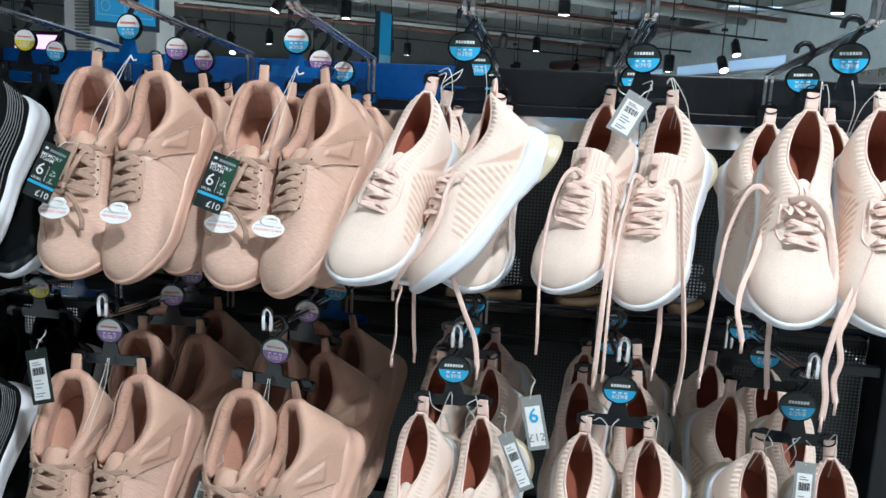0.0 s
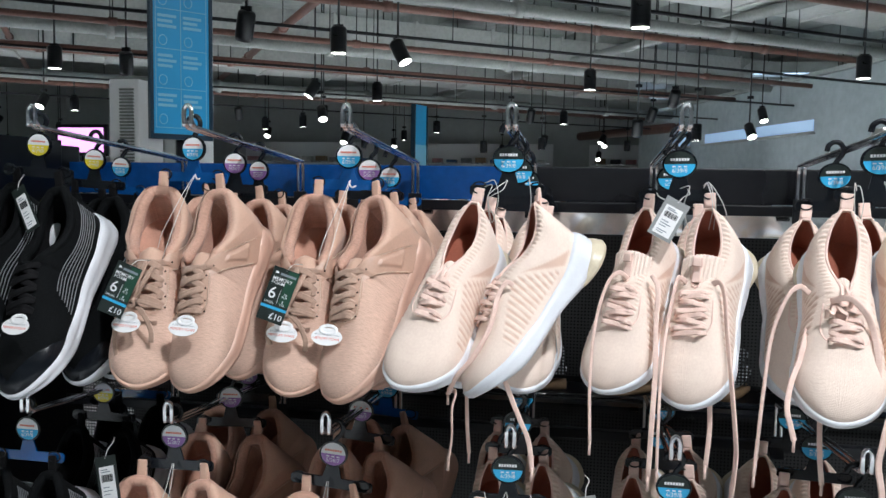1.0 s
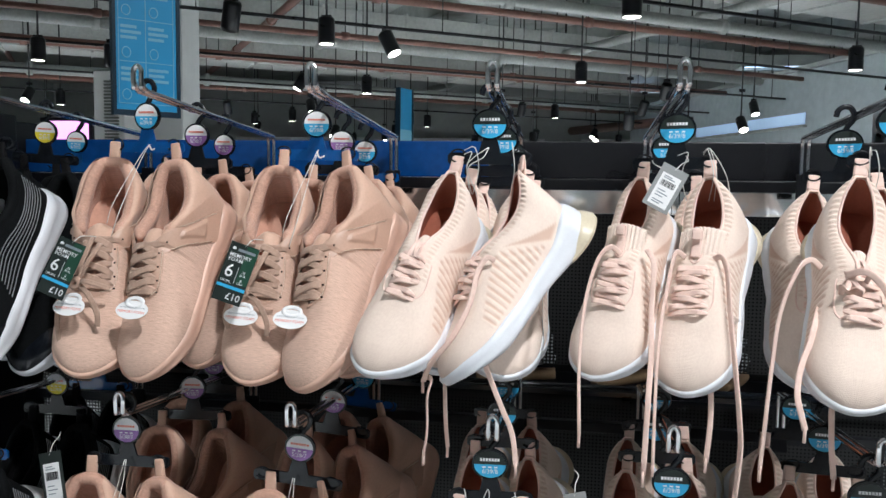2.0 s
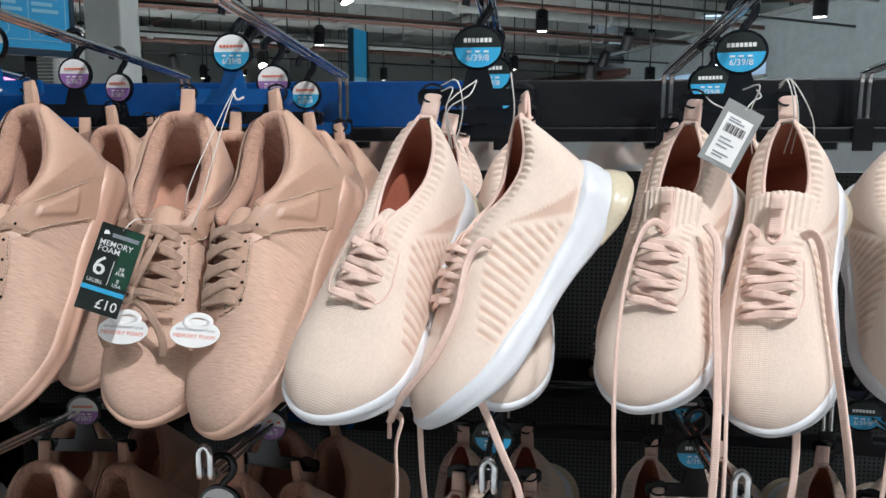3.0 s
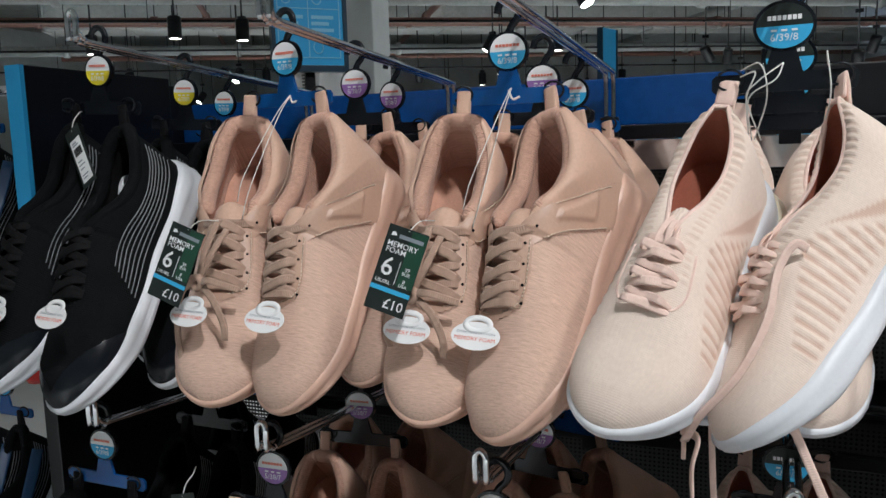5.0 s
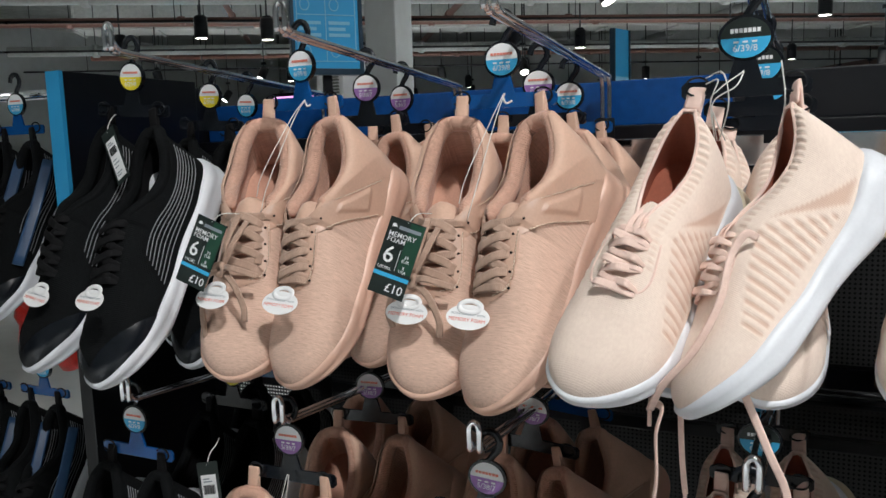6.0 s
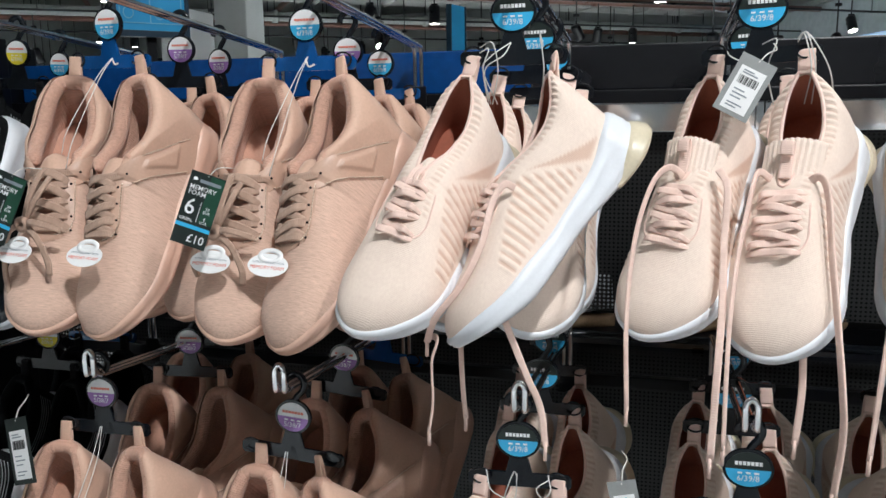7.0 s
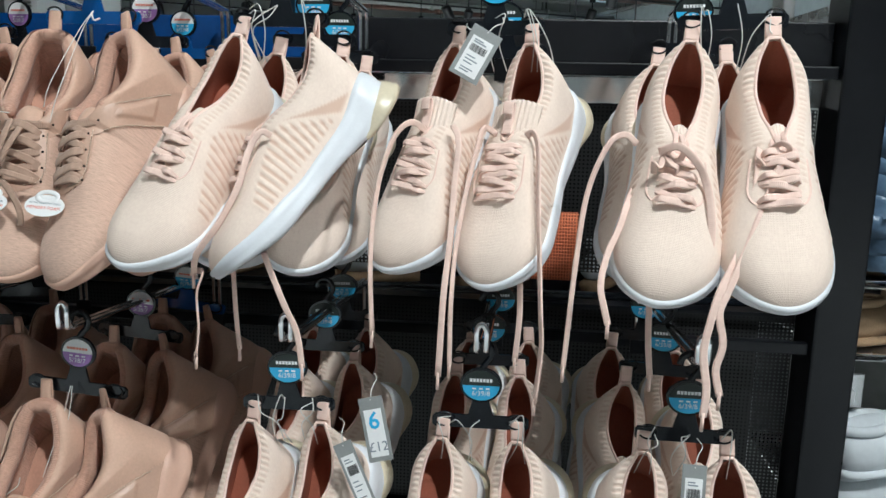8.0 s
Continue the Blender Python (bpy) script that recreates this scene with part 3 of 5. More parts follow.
        tab = [(0.425 * last.length, float(last.bend(0.42)), base + 0.003), (0.38 * last.length, float(last.bend(0.4)), base + 0.007), (0.33 * last.length, float(last.bend(0.34)), base + 0.0135),
               (0.312 * last.length, float(last.bend(0.32)), base + 0.0195), (0.325 * last.length, float(last.bend(0.32)), base + 0.0215), (0.36 * last.length, float(last.bend(0.36)), base + 0.0155)]
        part("tongue_tab", flipped(ribbon(tab, 0.0062, 0.0009), mirror), knit_lace, shoe)
    else:
        rows, base = [], float(last.curve(0.46, last.ridge))
        for f in np.linspace(0, 1, 10):
            s = 0.50 - 0.16 * f
            for k in np.linspace(-1, 1, 21):
                rows.append((s * last.length + 0.004 * k * k * f, float(last.bend(s)) + k * (0.012 - 0.003 * f), float(last.curve(s, last.ridge)) - 0.002 - 0.004 * k * k + 0.0006 * math.sin(k * 20)))
        n = len(rows)
        verts = rows + [(v[0] - 0.002, v[1] * 0.97, v[2] - 0.003) for v in rows]
        faces = [[i * 21 + k, i * 21 + k + 1, i * 21 + k + 22, i * 21 + k + 21] for i in range(9) for k in range(20)]
        faces += [[n + b for b in f][::-1] for f in faces] + [[n - 21 + k, n - 20 + k, 2 * n - 20 + k, 2 * n - 21 + k] for k in range(20)]
        part("tongue", flipped((verts, faces, [(v[1], v[0]) for v in verts]), mirror), knit, shoe)
    rows = [0.48, 0.525, 0.57, 0.615, 0.65] if tongue_up else [0.490, 0.53, 0.568, 0.606, 0.645]
    part("laces", flipped(cross_laces(last, rows, 0.76 if tongue_up else 0.81, 0.0032, 0.0022, crossing=False, wave=0.005), mirror), knit_lace, shoe, "flat pale pink laces")
    for seam in [
            ribbon([last.at(s, v, d, 0.0003)[0] for s, v in ((0.50, 0.70), (0.56, 0.69), (0.62, 0.70), (0.66, 0.79), (0.672, 0.92))], 0.0010, 0.0004) for d in (1, -1)]:
        part("lace_seam", flipped(seam, mirror), knit_lace, shoe)
    if not tongue_up:
        for n, (a, b, lift) in enumerate(((-0.006, -0.003, 0.004), (0.004, 0.001, 0.006), (0.009, 0.005, 0.003))):
            line = [(s * last.length, float(last.bend(s)) + a + (b - a) * f, float(last.curve(s, last.ridge)) + lift * math.sin(math.pi * (0.15 + 0.8 * f)) - 0.004 * f) for f, s in zip(np.linspace(0, 1, 5), np.linspace(0.515, 0.385 + 0.012 * n, 5))]
            part("lace_strand", flipped(ribbon(line, 0.0026, 0.0009, up=(0.2, 0.5 - 0.4 * n, 1)), mirror), knit_lace, shoe)
    part("heel_loop", flipped(heel_loop(last, 0.020, 0.0082), mirror), knit_lace, shoe, "ribbed pink heel loop")
    shoe["toe"], shoe["hang"] = (last.length, float(last.bend(1.0)) * (-1 if mirror else 1), 0.024), (0.004 - 0.77 * 0.030, 0.0, 0.120 - 0.012 + 0.64 * 0.030)
    return shoe, last


def black_runner(mirror):
    """Black sport trainer with pale curved side lines and a white sole."""
    last = Last(0.275, 0.0485, STATIONS, [0.100, 0.096, 0.087, 0.078, 0.079, 0.088, 0.087, 0.079, 0.069, 0.060, 0.055, 0.051, 0.048],
                [0.008, 0.021, 0.026, 0.027, 0.026, 0.020, 0.0, 0, 0, 0, 0, 0, 0],
                [0.042, 0.040, 0.038, 0.034, 0.031, 0.029, 0.027, 0.025, 0.024, 0.025, 0.028, 0.030, 0.030],
                [0.006, 0.003, 0.001, 0, 0, 0.001, 0.002, 0.001, 0, 0.001, 0.006, 0.012, 0.018], 0.43)
    last.cache = last.grid()
    S, V, sides = last.cache
    shoe = thing("sneaker", "black mesh trainer with pale side lines and white sole", "shoe", "black trainers on the rack")
    g = None
    for d, (p, n) in zip((1, -1), sides):
        q = patch(S, V, p, np.ones(S.shape, bool), d > 0)
        g = q if g is None else both(g, q)
    part("upper", flipped(g, mirror), black_mesh, shoe)
    cap = None
    for d, (p, n) in zip((1, -1), sides):
        q = patch(S, V, p, (S > 0.70 + 0.25 * V), d > 0, 0.0009 + 0 * S, n)
        cap = q if cap is None else both(cap, q)
    part("toe_cap", flipped(cap, mirror), black_plastic, shoe, "smooth black toe cap")
    lines = []
    for d in (1, -1):
        for k in range(7):
            v = 0.10 + 0.048 * k
            lines.append(ribbon([last.at(s, v + (0.16 + 0.02 * k) * (1 - ((s - 0.05) / 0.55)) ** 2 * 0.6, d, 0.0006)[0] for s in np.linspace(0.06, 0.60 - 0.012 * k, 10)], 0.0006, 0.0004))
    for g in lines:
        part("side_line", flipped(g, mirror), grey_print, shoe)
    part("sole", flipped(sole_geo(last, 0, 1, 0.0035, 0.0016, back=0.006), mirror), white_rubber, shoe, "white sole")
    wall, insole = lining_geo(last)
    part("lining", flipped(wall, mirror), black_lining, shoe)
    part("insole", flipped(insole, mirror), black_lining, shoe)
    rim = rim_path(last)
    rim[:, 2] -= 0.004
    part("padded_collar", flipped(strip_uv(sweep(rim, 0.0065, 0.0075, sides=10, closed=True), 10, 0.4), mirror), black_mesh, shoe)
    part("laces", flipped(cross_laces(last, [0.43, 0.485, 0.54, 0.595, 0.645], 0.74, 0.0042, 0.005), mirror), black_lace, shoe)
    part("heel_loop", flipped(heel_loop(last, 0.022, 0.0065), mirror), black_lace, shoe)
    shoe["toe"], shoe["hang"] = (last.length, float(last.bend(1.0)) * (-1 if mirror else 1), 0.022), (0.004 - 0.77 * 0.032, 0.0, 0.100 - 0.012 + 0.64 * 0.032)
    return shoe, last


def hang_pose(shoe, hang, toe, spin=0.0):
    """The pose that hangs a shoe by its loop at hang, with its toe at toe, turned by spin about that line."""
    a, b = Vector(shoe["hang"]), Vector(shoe["toe"])
    p, q = Vector(hang), Vector(toe)
    e1 = (b - a).normalized()
    e3 = Vector((0, 0, 1))
    e3 = (e3 - e1 * e3.dot(e1)).normalized()
    f1 = (q - p).normalized()
    f3 = Vector((0, 0, 1))
    f3 = (f3 - f1 * f3.dot(f1)).normalized()
    local = Matrix((e1, e3.cross(e1), e3)).transposed()
    out = Matrix((f1, f3.cross(f1), f3)).transposed()
    turn = out @ Matrix.Rotation(radians(spin), 3, "X") @ local.transposed()
    k = (q - p).length / (b - a).length
    return Matrix.Translation(p) @ (turn * k).to_4x4() @ Matrix.Translation(-a)

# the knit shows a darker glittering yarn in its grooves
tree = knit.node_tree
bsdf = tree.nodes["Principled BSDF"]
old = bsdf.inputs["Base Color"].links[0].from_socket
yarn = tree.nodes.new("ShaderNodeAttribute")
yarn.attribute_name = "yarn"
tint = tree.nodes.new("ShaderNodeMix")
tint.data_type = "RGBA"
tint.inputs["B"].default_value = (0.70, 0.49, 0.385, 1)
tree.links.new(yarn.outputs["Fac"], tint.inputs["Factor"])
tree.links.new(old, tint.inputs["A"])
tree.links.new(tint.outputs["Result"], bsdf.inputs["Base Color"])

# ---- the hall ----
HX0, HX1, HY0, HY1 = -20.0, 20.0, -8.0, 28.0
floor_mat = material("pale_vinyl_floor", (0.42, 0.41, 0.39), 0.35, vary=0.06, scale=0.8)
ceiling_mat = material("grey_painted_soffit", (0.34, 0.36, 0.345), 0.85, vary=0.2, scale=0.5, bump=0.2, bump_scale=8)
duct_mat = material("galvanised_duct", (0.48, 0.49, 0.475), 0.5, 0.2, vary=0.12, scale=2)
wall_mat = material("light_grey_wall_paint", (0.50, 0.52, 0.52), 0.8, vary=0.06, scale=0.6)
red_pipe_mat = material("red_oxide_pipe_paint", (0.15, 0.068, 0.05), 0.5, vary=0.2, scale=3)
grey_pipe_mat = material("grey_pipe", (0.25, 0.26, 0.25), 0.5, vary=0.15, scale=3)
sign_and_lit_blue = material("blue_print_and_lit_edge", (0.035, 0.34, 0.66), 0.35, vary=0.04, scale=3)
lamp_face = glowing("lamp_glow", (1.0, 0.93, 0.82), 14.0)
sky_panel = glowing("skylight_glow", (0.62, 0.78, 1.0), 1.6)
pink_screen = glowing("pink_screen_glow", (1.0, 0.45, 0.95), 1.2)
reflection_glow = glowing("sky_reflection_glow", (0.45, 0.62, 0.85), 0.32)
cyan_strip = glowing("cyan_strip_glow", (0.1, 0.6, 1.0), 1.5)

tagged(part("floor", box(HX0, HX1, HY0, HY1, -0.1, 0.0), floor_mat, smooth=False), "pale grey vinyl shop floor", "floor", kind="structure")
tagged(part("ceiling", box(HX0, HX1, HY0, HY1, CEIL, CEIL + 0.2), ceiling_mat, smooth=False), "grey painted bare soffit", "ceiling", kind="structure")
for nm, b in (("wall_north", (HX0, HX1, HY1, HY1 + 0.2)), ("wall_south", (HX0, HX1, HY0 - 0.2, HY0)), ("wall_west", (HX0 - 0.2, HX0, HY0, HY1)), ("wall_east", (HX1, HX1 + 0.2, HY0, HY1))):
    tagged(part(nm, box(*b, 0, CEIL), wall_mat, smooth=False), "light grey painted shop wall", "wall", kind="structure")


def pipe_run(name, a, b, r, mat, label, group=""):
    a, b = np.array(a, float), np.array(b, float)
    ob = thing(name, label, "pipe", group)
    part("pipe", sweep([a, b], r, sides=10), mat, ob)
    length = np.linalg.norm(b - a)
    for k in range(int(length // 3)):
        f = (k + 0.5) * 3 / length
        p, d = a + (b - a) * f, (b - a) / length
        part("coupling", sweep([p - d * 0.05, p + d * 0.05], r * 1.35, sides=10), mat, ob)
        part("hanger_rod", sweep([p, (p[0], p[1], CEIL)], 0.008, sides=6, up=(1, 0, 0)), black_metal, ob)
    return ob


TURN_C, PIVOT = radians(34), (0.0, 12.0)


def grid_point(u, w, z):
    """A point of the ceiling's own grid, which stands turned against the rack."""
    return (PIVOT[0] + u * math.cos(TURN_C) - w * math.sin(TURN_C), PIVOT[1] + u * math.sin(TURN_C) + w * math.cos(TURN_C), z)


RED, GREY = "long red oxide sprinkler pipe under the soffit", "grey service pipe under the soffit"
for w, z, r, red, u0, u1 in ((-4.6, 3.55, 0.035, 1, -11, 10), (-3.2, 3.8, 0.05, 1, -13, 12), (-2.3, 3.5, 0.07, 0, -13, 12), (-0.9, 3.7, 0.05, 1, -14, 13), (0.3, 3.45, 0.04, 1, -14, 13), (1.6, 3.6, 0.10, 0, -14, 12),
                             (2.9, 3.5, 0.05, 1, -13, 12), (4.4, 3.7, 0.06, 1, -12, 11), (5.9, 3.45, 0.09, 0, -12, 10), (7.5, 3.5, 0.05, 1, -11, 9), (-6.0, 3.7, 0.05, 0, -10, 9)):
    pipe_run("pipe", grid_point(u0, w, z), grid_point(u1, w, z), r, red_pipe_mat if red else grey_pipe_mat, RED if red else GREY, "service pipes")
for u, z, r, red in ((6.5, 3.15, 0.12, 1), (-4.0, 4.0, 0.06, 1), (1.8, 4.05, 0.08, 0), (-8.0, 4.0, 0.05, 1)):
    pipe_run("pipe", grid_point(u, -5, z), grid_point(u, 10, z), r, red_pipe_mat if red else grey_pipe_mat, RED if red else GREY, "service pipes")
for u, w in ((2.6, -1.5), (-2.2, -2.0), (0.2, 2.0), (5.0, 0.5), (-5.5, 0.0)):
    pipe_run("pipe", grid_point(u, w, 2.95), grid_point(u, w, CEIL), 0.03, red_pipe_mat, "red oxide drop pipe under the soffit", "service pipes")


def grid_box(u0, u1, w0, w1, z0, z1, bevel=0.0):
    return moved(box(u0, u1, w0, w1, z0, z1, bevel), pose(*PIVOT, 0, 0, 0, math.degrees(TURN_C)))


for u0, u1, w0, w1, z0 in ((-12, 9, -2.0, -1.1, 4.15), (-12, 10, 3.2, 4.2, 4.0), (-11, 8, 6.4, 7.2, 3.9), (-10, 8, -5.6, -4.9, 4.2)):
    ob = thing("duct", "galvanised rectangular air duct under the soffit", "duct", "air ducts")
    part("casing", grid_box(u0, u1, w0, w1, z0, z0 + 0.45, 0.02), duct_mat, ob, smooth=False)
    for j in range(int((u1 - u0) / 1.5)):
        part("flange", grid_box(u0 + j * 1.5, u0 + j * 1.5 + 0.04, w0 - 0.03, w1 + 0.03, z0 - 0.03, z0 + 0.48), duct_mat, ob, smooth=False)
    for j in range(4):
        part("hanger_rod", grid_box(u0 + 2 + j * 4, u0 + 2.02 + j * 4, w0 + 0.3, w0 + 0.32, z0 + 0.4, CEIL), black_metal, ob, smooth=False)
for u in (-9, -4.8, -0.6, 3.6, 7.8):
    ob = thing("ceiling_beam", "deep grey painted concrete beam of the soffit", "beam", "ceiling beams")
    part("beam", grid_box(u, u + 0.5, -6.5, 10.5, CEIL - 0.5, CEIL - 0.004, 0.02), ceiling_mat, ob, smooth=False)


def light_track(a, b):
    ob = thing("light_track", "black lighting track hung from the ceiling", "light track", "lighting tracks")
    part("rail", sweep([a, b], 0.022, sides=4, up=(0, 0, 1)), black_metal, ob)
    a, b = np.array(a, float), np.array(b, float)
    for f in np.linspace(0.05, 0.95, 9):
        p = a + (b - a) * f
        part("rod", sweep([p, (p[0], p[1], CEIL)], 0.006, sides=6, up=(1, 0, 0)), black_metal, ob)


TRACK_Z = 3.16
for w in (-4.1, -1.9, 0.8, 3.6, 6.6):
    light_track(grid_point(-12, w, TRACK_Z), grid_point(11, w, TRACK_Z))
light_track((-6, -0.45, TRACK_Z + 0.6), (6, -0.33, TRACK_Z + 0.6))


def spotlight(x, y, z, pan, tilt):
    """A black track spotlight: cylinder head with a glowing lens, yoke and adapter; its lens centre lies at x, y, z."""
    ob = thing("ceiling_spotlight", "lit black cylindrical track spotlight", "ceiling light", "track spotlights")
    ob.matrix_basis = pose(x, y, z)
    m = pose(0, 0, 0.0, tilt, 0, pan)
    prof = [(0.070, 0.0), (0.080, -0.004), (0.082, 0.03), (0.082, 0.24), (0.070, 0.262), (0.0, 0.265)]
    verts, faces = [], []
    for r, h in prof:
        verts += [(r * math.cos(2 * math.pi * k / 20), r * math.sin(2 * math.pi * k / 20), h) for k in range(20)]
    for i in range(len(prof) - 1):
        faces += [[i * 20 + k, i * 20 + (k + 1) % 20, (i + 1) * 20 + (k + 1) % 20, (i + 1) * 20 + k] for k in range(20)]
    head = part("head", moved((verts, faces), m), black_metal, ob)
    lens = [(0.071 * math.cos(2 * math.pi * k / 20), 0.071 * math.sin(2 * math.pi * k / 20), 0.002) for k in range(20)]
    part("lens", moved((lens, [list(range(20))[::-1]]), m), lamp_face, head, "glowing lens")
    top = m @ Vector((0, 0, 0.2))
    part("stem", sweep([top, (top.x, top.y, CEIL - z)], 0.012, sides=8, up=(1, 0, 0)), black_metal, ob)
    part("adapter", box(top.x - 0.05, top.x + 0.05, top.y - 0.02, top.y + 0.02, TRACK_Z - z - 0.03, TRACK_Z - z + 0.02, 0.004), black_metal, ob, smooth=False)


SPOTS = [(-0.319, 0.173, 7.8, 0, 0), (-0.45, 0.193, 7.0, 40, 28), (-0.267, 0.112, 12.0, 0, 0), (0.003, 0.124, 10.9, 0, 0), (0.208, 0.086, 15.6, 200, 25), (-0.729, 0.158, 8.5, 0, 0), (0.315, 0.135, 10.0, 0, 0),
         (0.061, 0.198, 6.8, 0, 0), (-0.028, 0.082, 16.4, 0, 0), (-0.456, 0.088, 15.4, 10, 30), (0.102, 0.105, 12.9, 10, 40), (-0.23, 0.16, 8.4, 250, 30), (-0.36, 0.118, 11.5, 120, 30), (-0.07, 0.085, 15.9, 20, 30), (-0.21, 0.075, 17.2, 10, 25),
         (-0.70, 0.10, 13.4, 0, 0), (-0.42, 0.075, 17.8, 0, 0), (0.17, 0.062, 19.5, 10, 20), (0.05, 0.05, 21.0, 0, 10), (-0.62, 0.15, 8.9, 30, 25), (-0.85, 0.17, 8.0, 0, 0), (-1.02, 0.16, 8.6, 0, 0), (-0.95, 0.11, 12.0, 0, 20), (0.42, 0.09, 14.6, 0, 0)]
for kx, kz, d, pan, tilt in SPOTS:
    spotlight(kx * d - 0.02, d - 0.04, 1.546 + kz * d, pan, tilt)
for x, y, tx, ty in ((0.80, -0.28, 0.1, 1.0), (-1.1, -0.34, -0.7, 1.0), (1.75, -0.26, 0.6, 1.0)):
    spotlight(x, y - 0.01, 3.43, 0, 25)
# wide fill lamps without fixtures, added to brighten the hall and its soffit
for x, y in ((-1.5, 11), (2, 9.5), (-7, 13), (5, 14), (-1, 15.5), (-10, 9), (0, 4.5), (-3, -4.5), (4, -4.5), (-12, 6.5)):
    spot(x, y, 2.85, (x, y + 0.3, 0), 1500, 140, 0.8, (0.93, 0.97, 1.0))

for (x0, y0), (x1, y1) in (((3.2, 16.5), (4.6, 17.0)), ((3.7, 10.0), (4.2, 10.25)), ((0.2, 20.5), (2.2, 20.9))):
    ob = thing("skylight", "bluish glowing rooflight panel in the soffit", "skylight", "rooflights")
    part("panel", box(x0, x1, y0, y1, 3.95, 3.97), sky_panel, ob, smooth=False)
    part("surround", join(box(x0 - 0.1, x1 + 0.1, y0 - 0.1, y0, 3.9, 4.1), box(x0 - 0.1, x1 + 0.1, y1, y1 + 0.1, 3.9, 4.1), box(x0 - 0.1, x0, y0, y1, 3.9, 4.1), box(x1, x1 + 0.1, y0, y1, 3.9, 4.1)), ceiling_mat, ob, smooth=False)


bulk_mat = material("pale_blue_grey_bulkhead_paint", (0.36, 0.41, 0.43), 0.8, vary=0.12, scale=0.7)
bulk = thing("wall_bulkhead", "pale blue grey bulkhead wall with glowing skylight reflections", "wall", kind="structure")
bulk.matrix_basis = pose(5.6, 9.6, 0, 0, 0, math.degrees(math.atan2(13.0, -4.2)))
part("face", box(0, 13.6, -0.3, 0, 0, 3.6, 0.02), bulk_mat, bulk, smooth=False)
part("coping", box(-0.05, 13.65, -0.33, 0.06, 3.605, 3.68, 0.01), ceiling_mat, bulk, smooth=False)
# skylight reflections on the wall, made as glowing panels with an added ledge
for u0, u1 in ((5.5, 7.4), (7.6, 9.6), (10.4, 11.6)):
    sky_patch = part("sky_reflection", box(u0, u1, 0.004, 0.02, 2.66, 2.86), reflection_glow, bulk, "glowing bluish patch for a skylight reflection", smooth=False)
    part("reflection_ledge", box(u0 - 0.05, u1 + 0.05, 0.002, 0.09, 2.60, 2.64), ceiling_mat, sky_patch, smooth=False)


def rack_sign(x, y, z0, width, height, turn, rows, base):
    """A framed blue sign on a slim post: ruled cells with an outline emblem and lines of print in each."""
    ob = thing("store_sign", "tall blue framed store sign with pale print on a post", "sign", "store signs")
    ob.matrix_basis = pose(x, y, z0, 0, 0, turn)
    board = part("board", box(-width / 2, width / 2, 0, 0.008, 0, height, 0.001), sign_and_lit_blue, ob, smooth=False)
    rim = max(0.004, width * 0.06)
    for x0, x1, h0, h1 in ((-width / 2 - rim, -width / 2, -rim * 1.6, height), (width / 2, width / 2 + rim, -rim * 1.6, height), (-width / 2, width / 2, -rim * 1.6, 0)):
        part("frame_bar", box(x0, x1, -0.004, 0.014, h0, h1, 0.001), sign_rim, ob, smooth=False)
    part("post", box(-0.008, 0.008, 0.009, 0.018, base - z0, height * 0.6), black_metal, ob, smooth=False)
    if not rows:
        part("lower_band", box(-width / 2 + 0.001, width / 2 - 0.001, -0.0012, -0.0002, 0.004, height * 0.45), sign_ink, board, smooth=False)
        return ob
    line, cell = width * 0.012, (height - 0.02) / rows

    def ink(name, x0, x1, h0, h1):
        part(name, box(x0, x1, -0.0012, -0.0002, h0, h1), sign_ink, board, smooth=False)
    for x0 in (-width * 0.46, -width * 0.02, width * 0.44):
        ink("ruled_line", x0, x0 + line, 0.012, height)
    for k in range(rows):
        h = 0.012 + k * cell
        ink("ruled_line", -width * 0.46, width * 0.44, h, h + line)
        for c in (-0.42, 0.03):
            for j in range(3):
                ink("print_bar", width * c, width * (c + 0.33 - 0.07 * ((j + k) % 2)), h + cell * (0.80 - 0.13 * j), h + cell * (0.87 - 0.13 * j))
            ring = [(width * (c + 0.09) + width * 0.07 * math.cos(q), -0.0008, h + cell * 0.22 + width * 0.085 * math.sin(q)) for q in np.linspace(0, 2 * math.pi, 17)[:-1]]
            part("emblem_ring", sweep(ring, width * 0.008, 0.0004, sides=5, up=(0, 1, 0), closed=True), sign_ink, board)
    return ob


def light_beam(x, y, z, length, turn):
    """A cyan lit edge strip on a slim far frame."""
    ob = thing("lit_strip", "cyan lit edge strip on a far display frame", "light strip")
    ob.matrix_basis = pose(x, y, z, 0, 0, turn)
    part("strip", box(-length / 2, length / 2, 0, 0.05, 0, 0.10, 0.004), cyan_strip, ob, smooth=False)
    for c in (-0.45, 0.45):
        part("upright", box(c * length - 0.03, c * length + 0.03, 0.06, 0.1, -z, 0.08), black_metal, ob, smooth=False)


sign_rim = material("dark_blue_sign_rim", (0.008, 0.03, 0.055), 0.35, vary=0.1)
rack_sign(-0.847, 1.4975, 1.650, 0.116, 0.42, 47, 5, 1.152)
rack_sign(-0.597, 2.73, 1.585, 0.085, 0.255, 73, 0, 0.0)
light_beam(-9.2, 9.0, 1.95, 2.2, 10)
unit = thing("air_unit", "white cabinet with a louvred grille on the far column", "air unit")
part("cabinet", box(-5.16, -4.80, 7.9, 8.4, 0, 2.68, 0.02), paper_white, unit, smooth=False)
for k in range(24):
    part("louvre", box(-5.02, -4.86, 7.875, 7.897, 1.75 + k * 0.035, 1.77 + k * 0.035), grey_pipe_mat, unit, smooth=False)
col = thing("column", "square light grey concrete column", "column")
part("shaft", box(-4.56, -4.18, 8.0, 8.4, 0.0, CEIL - 0.004, 0.02), wall_mat, col, smooth=False)
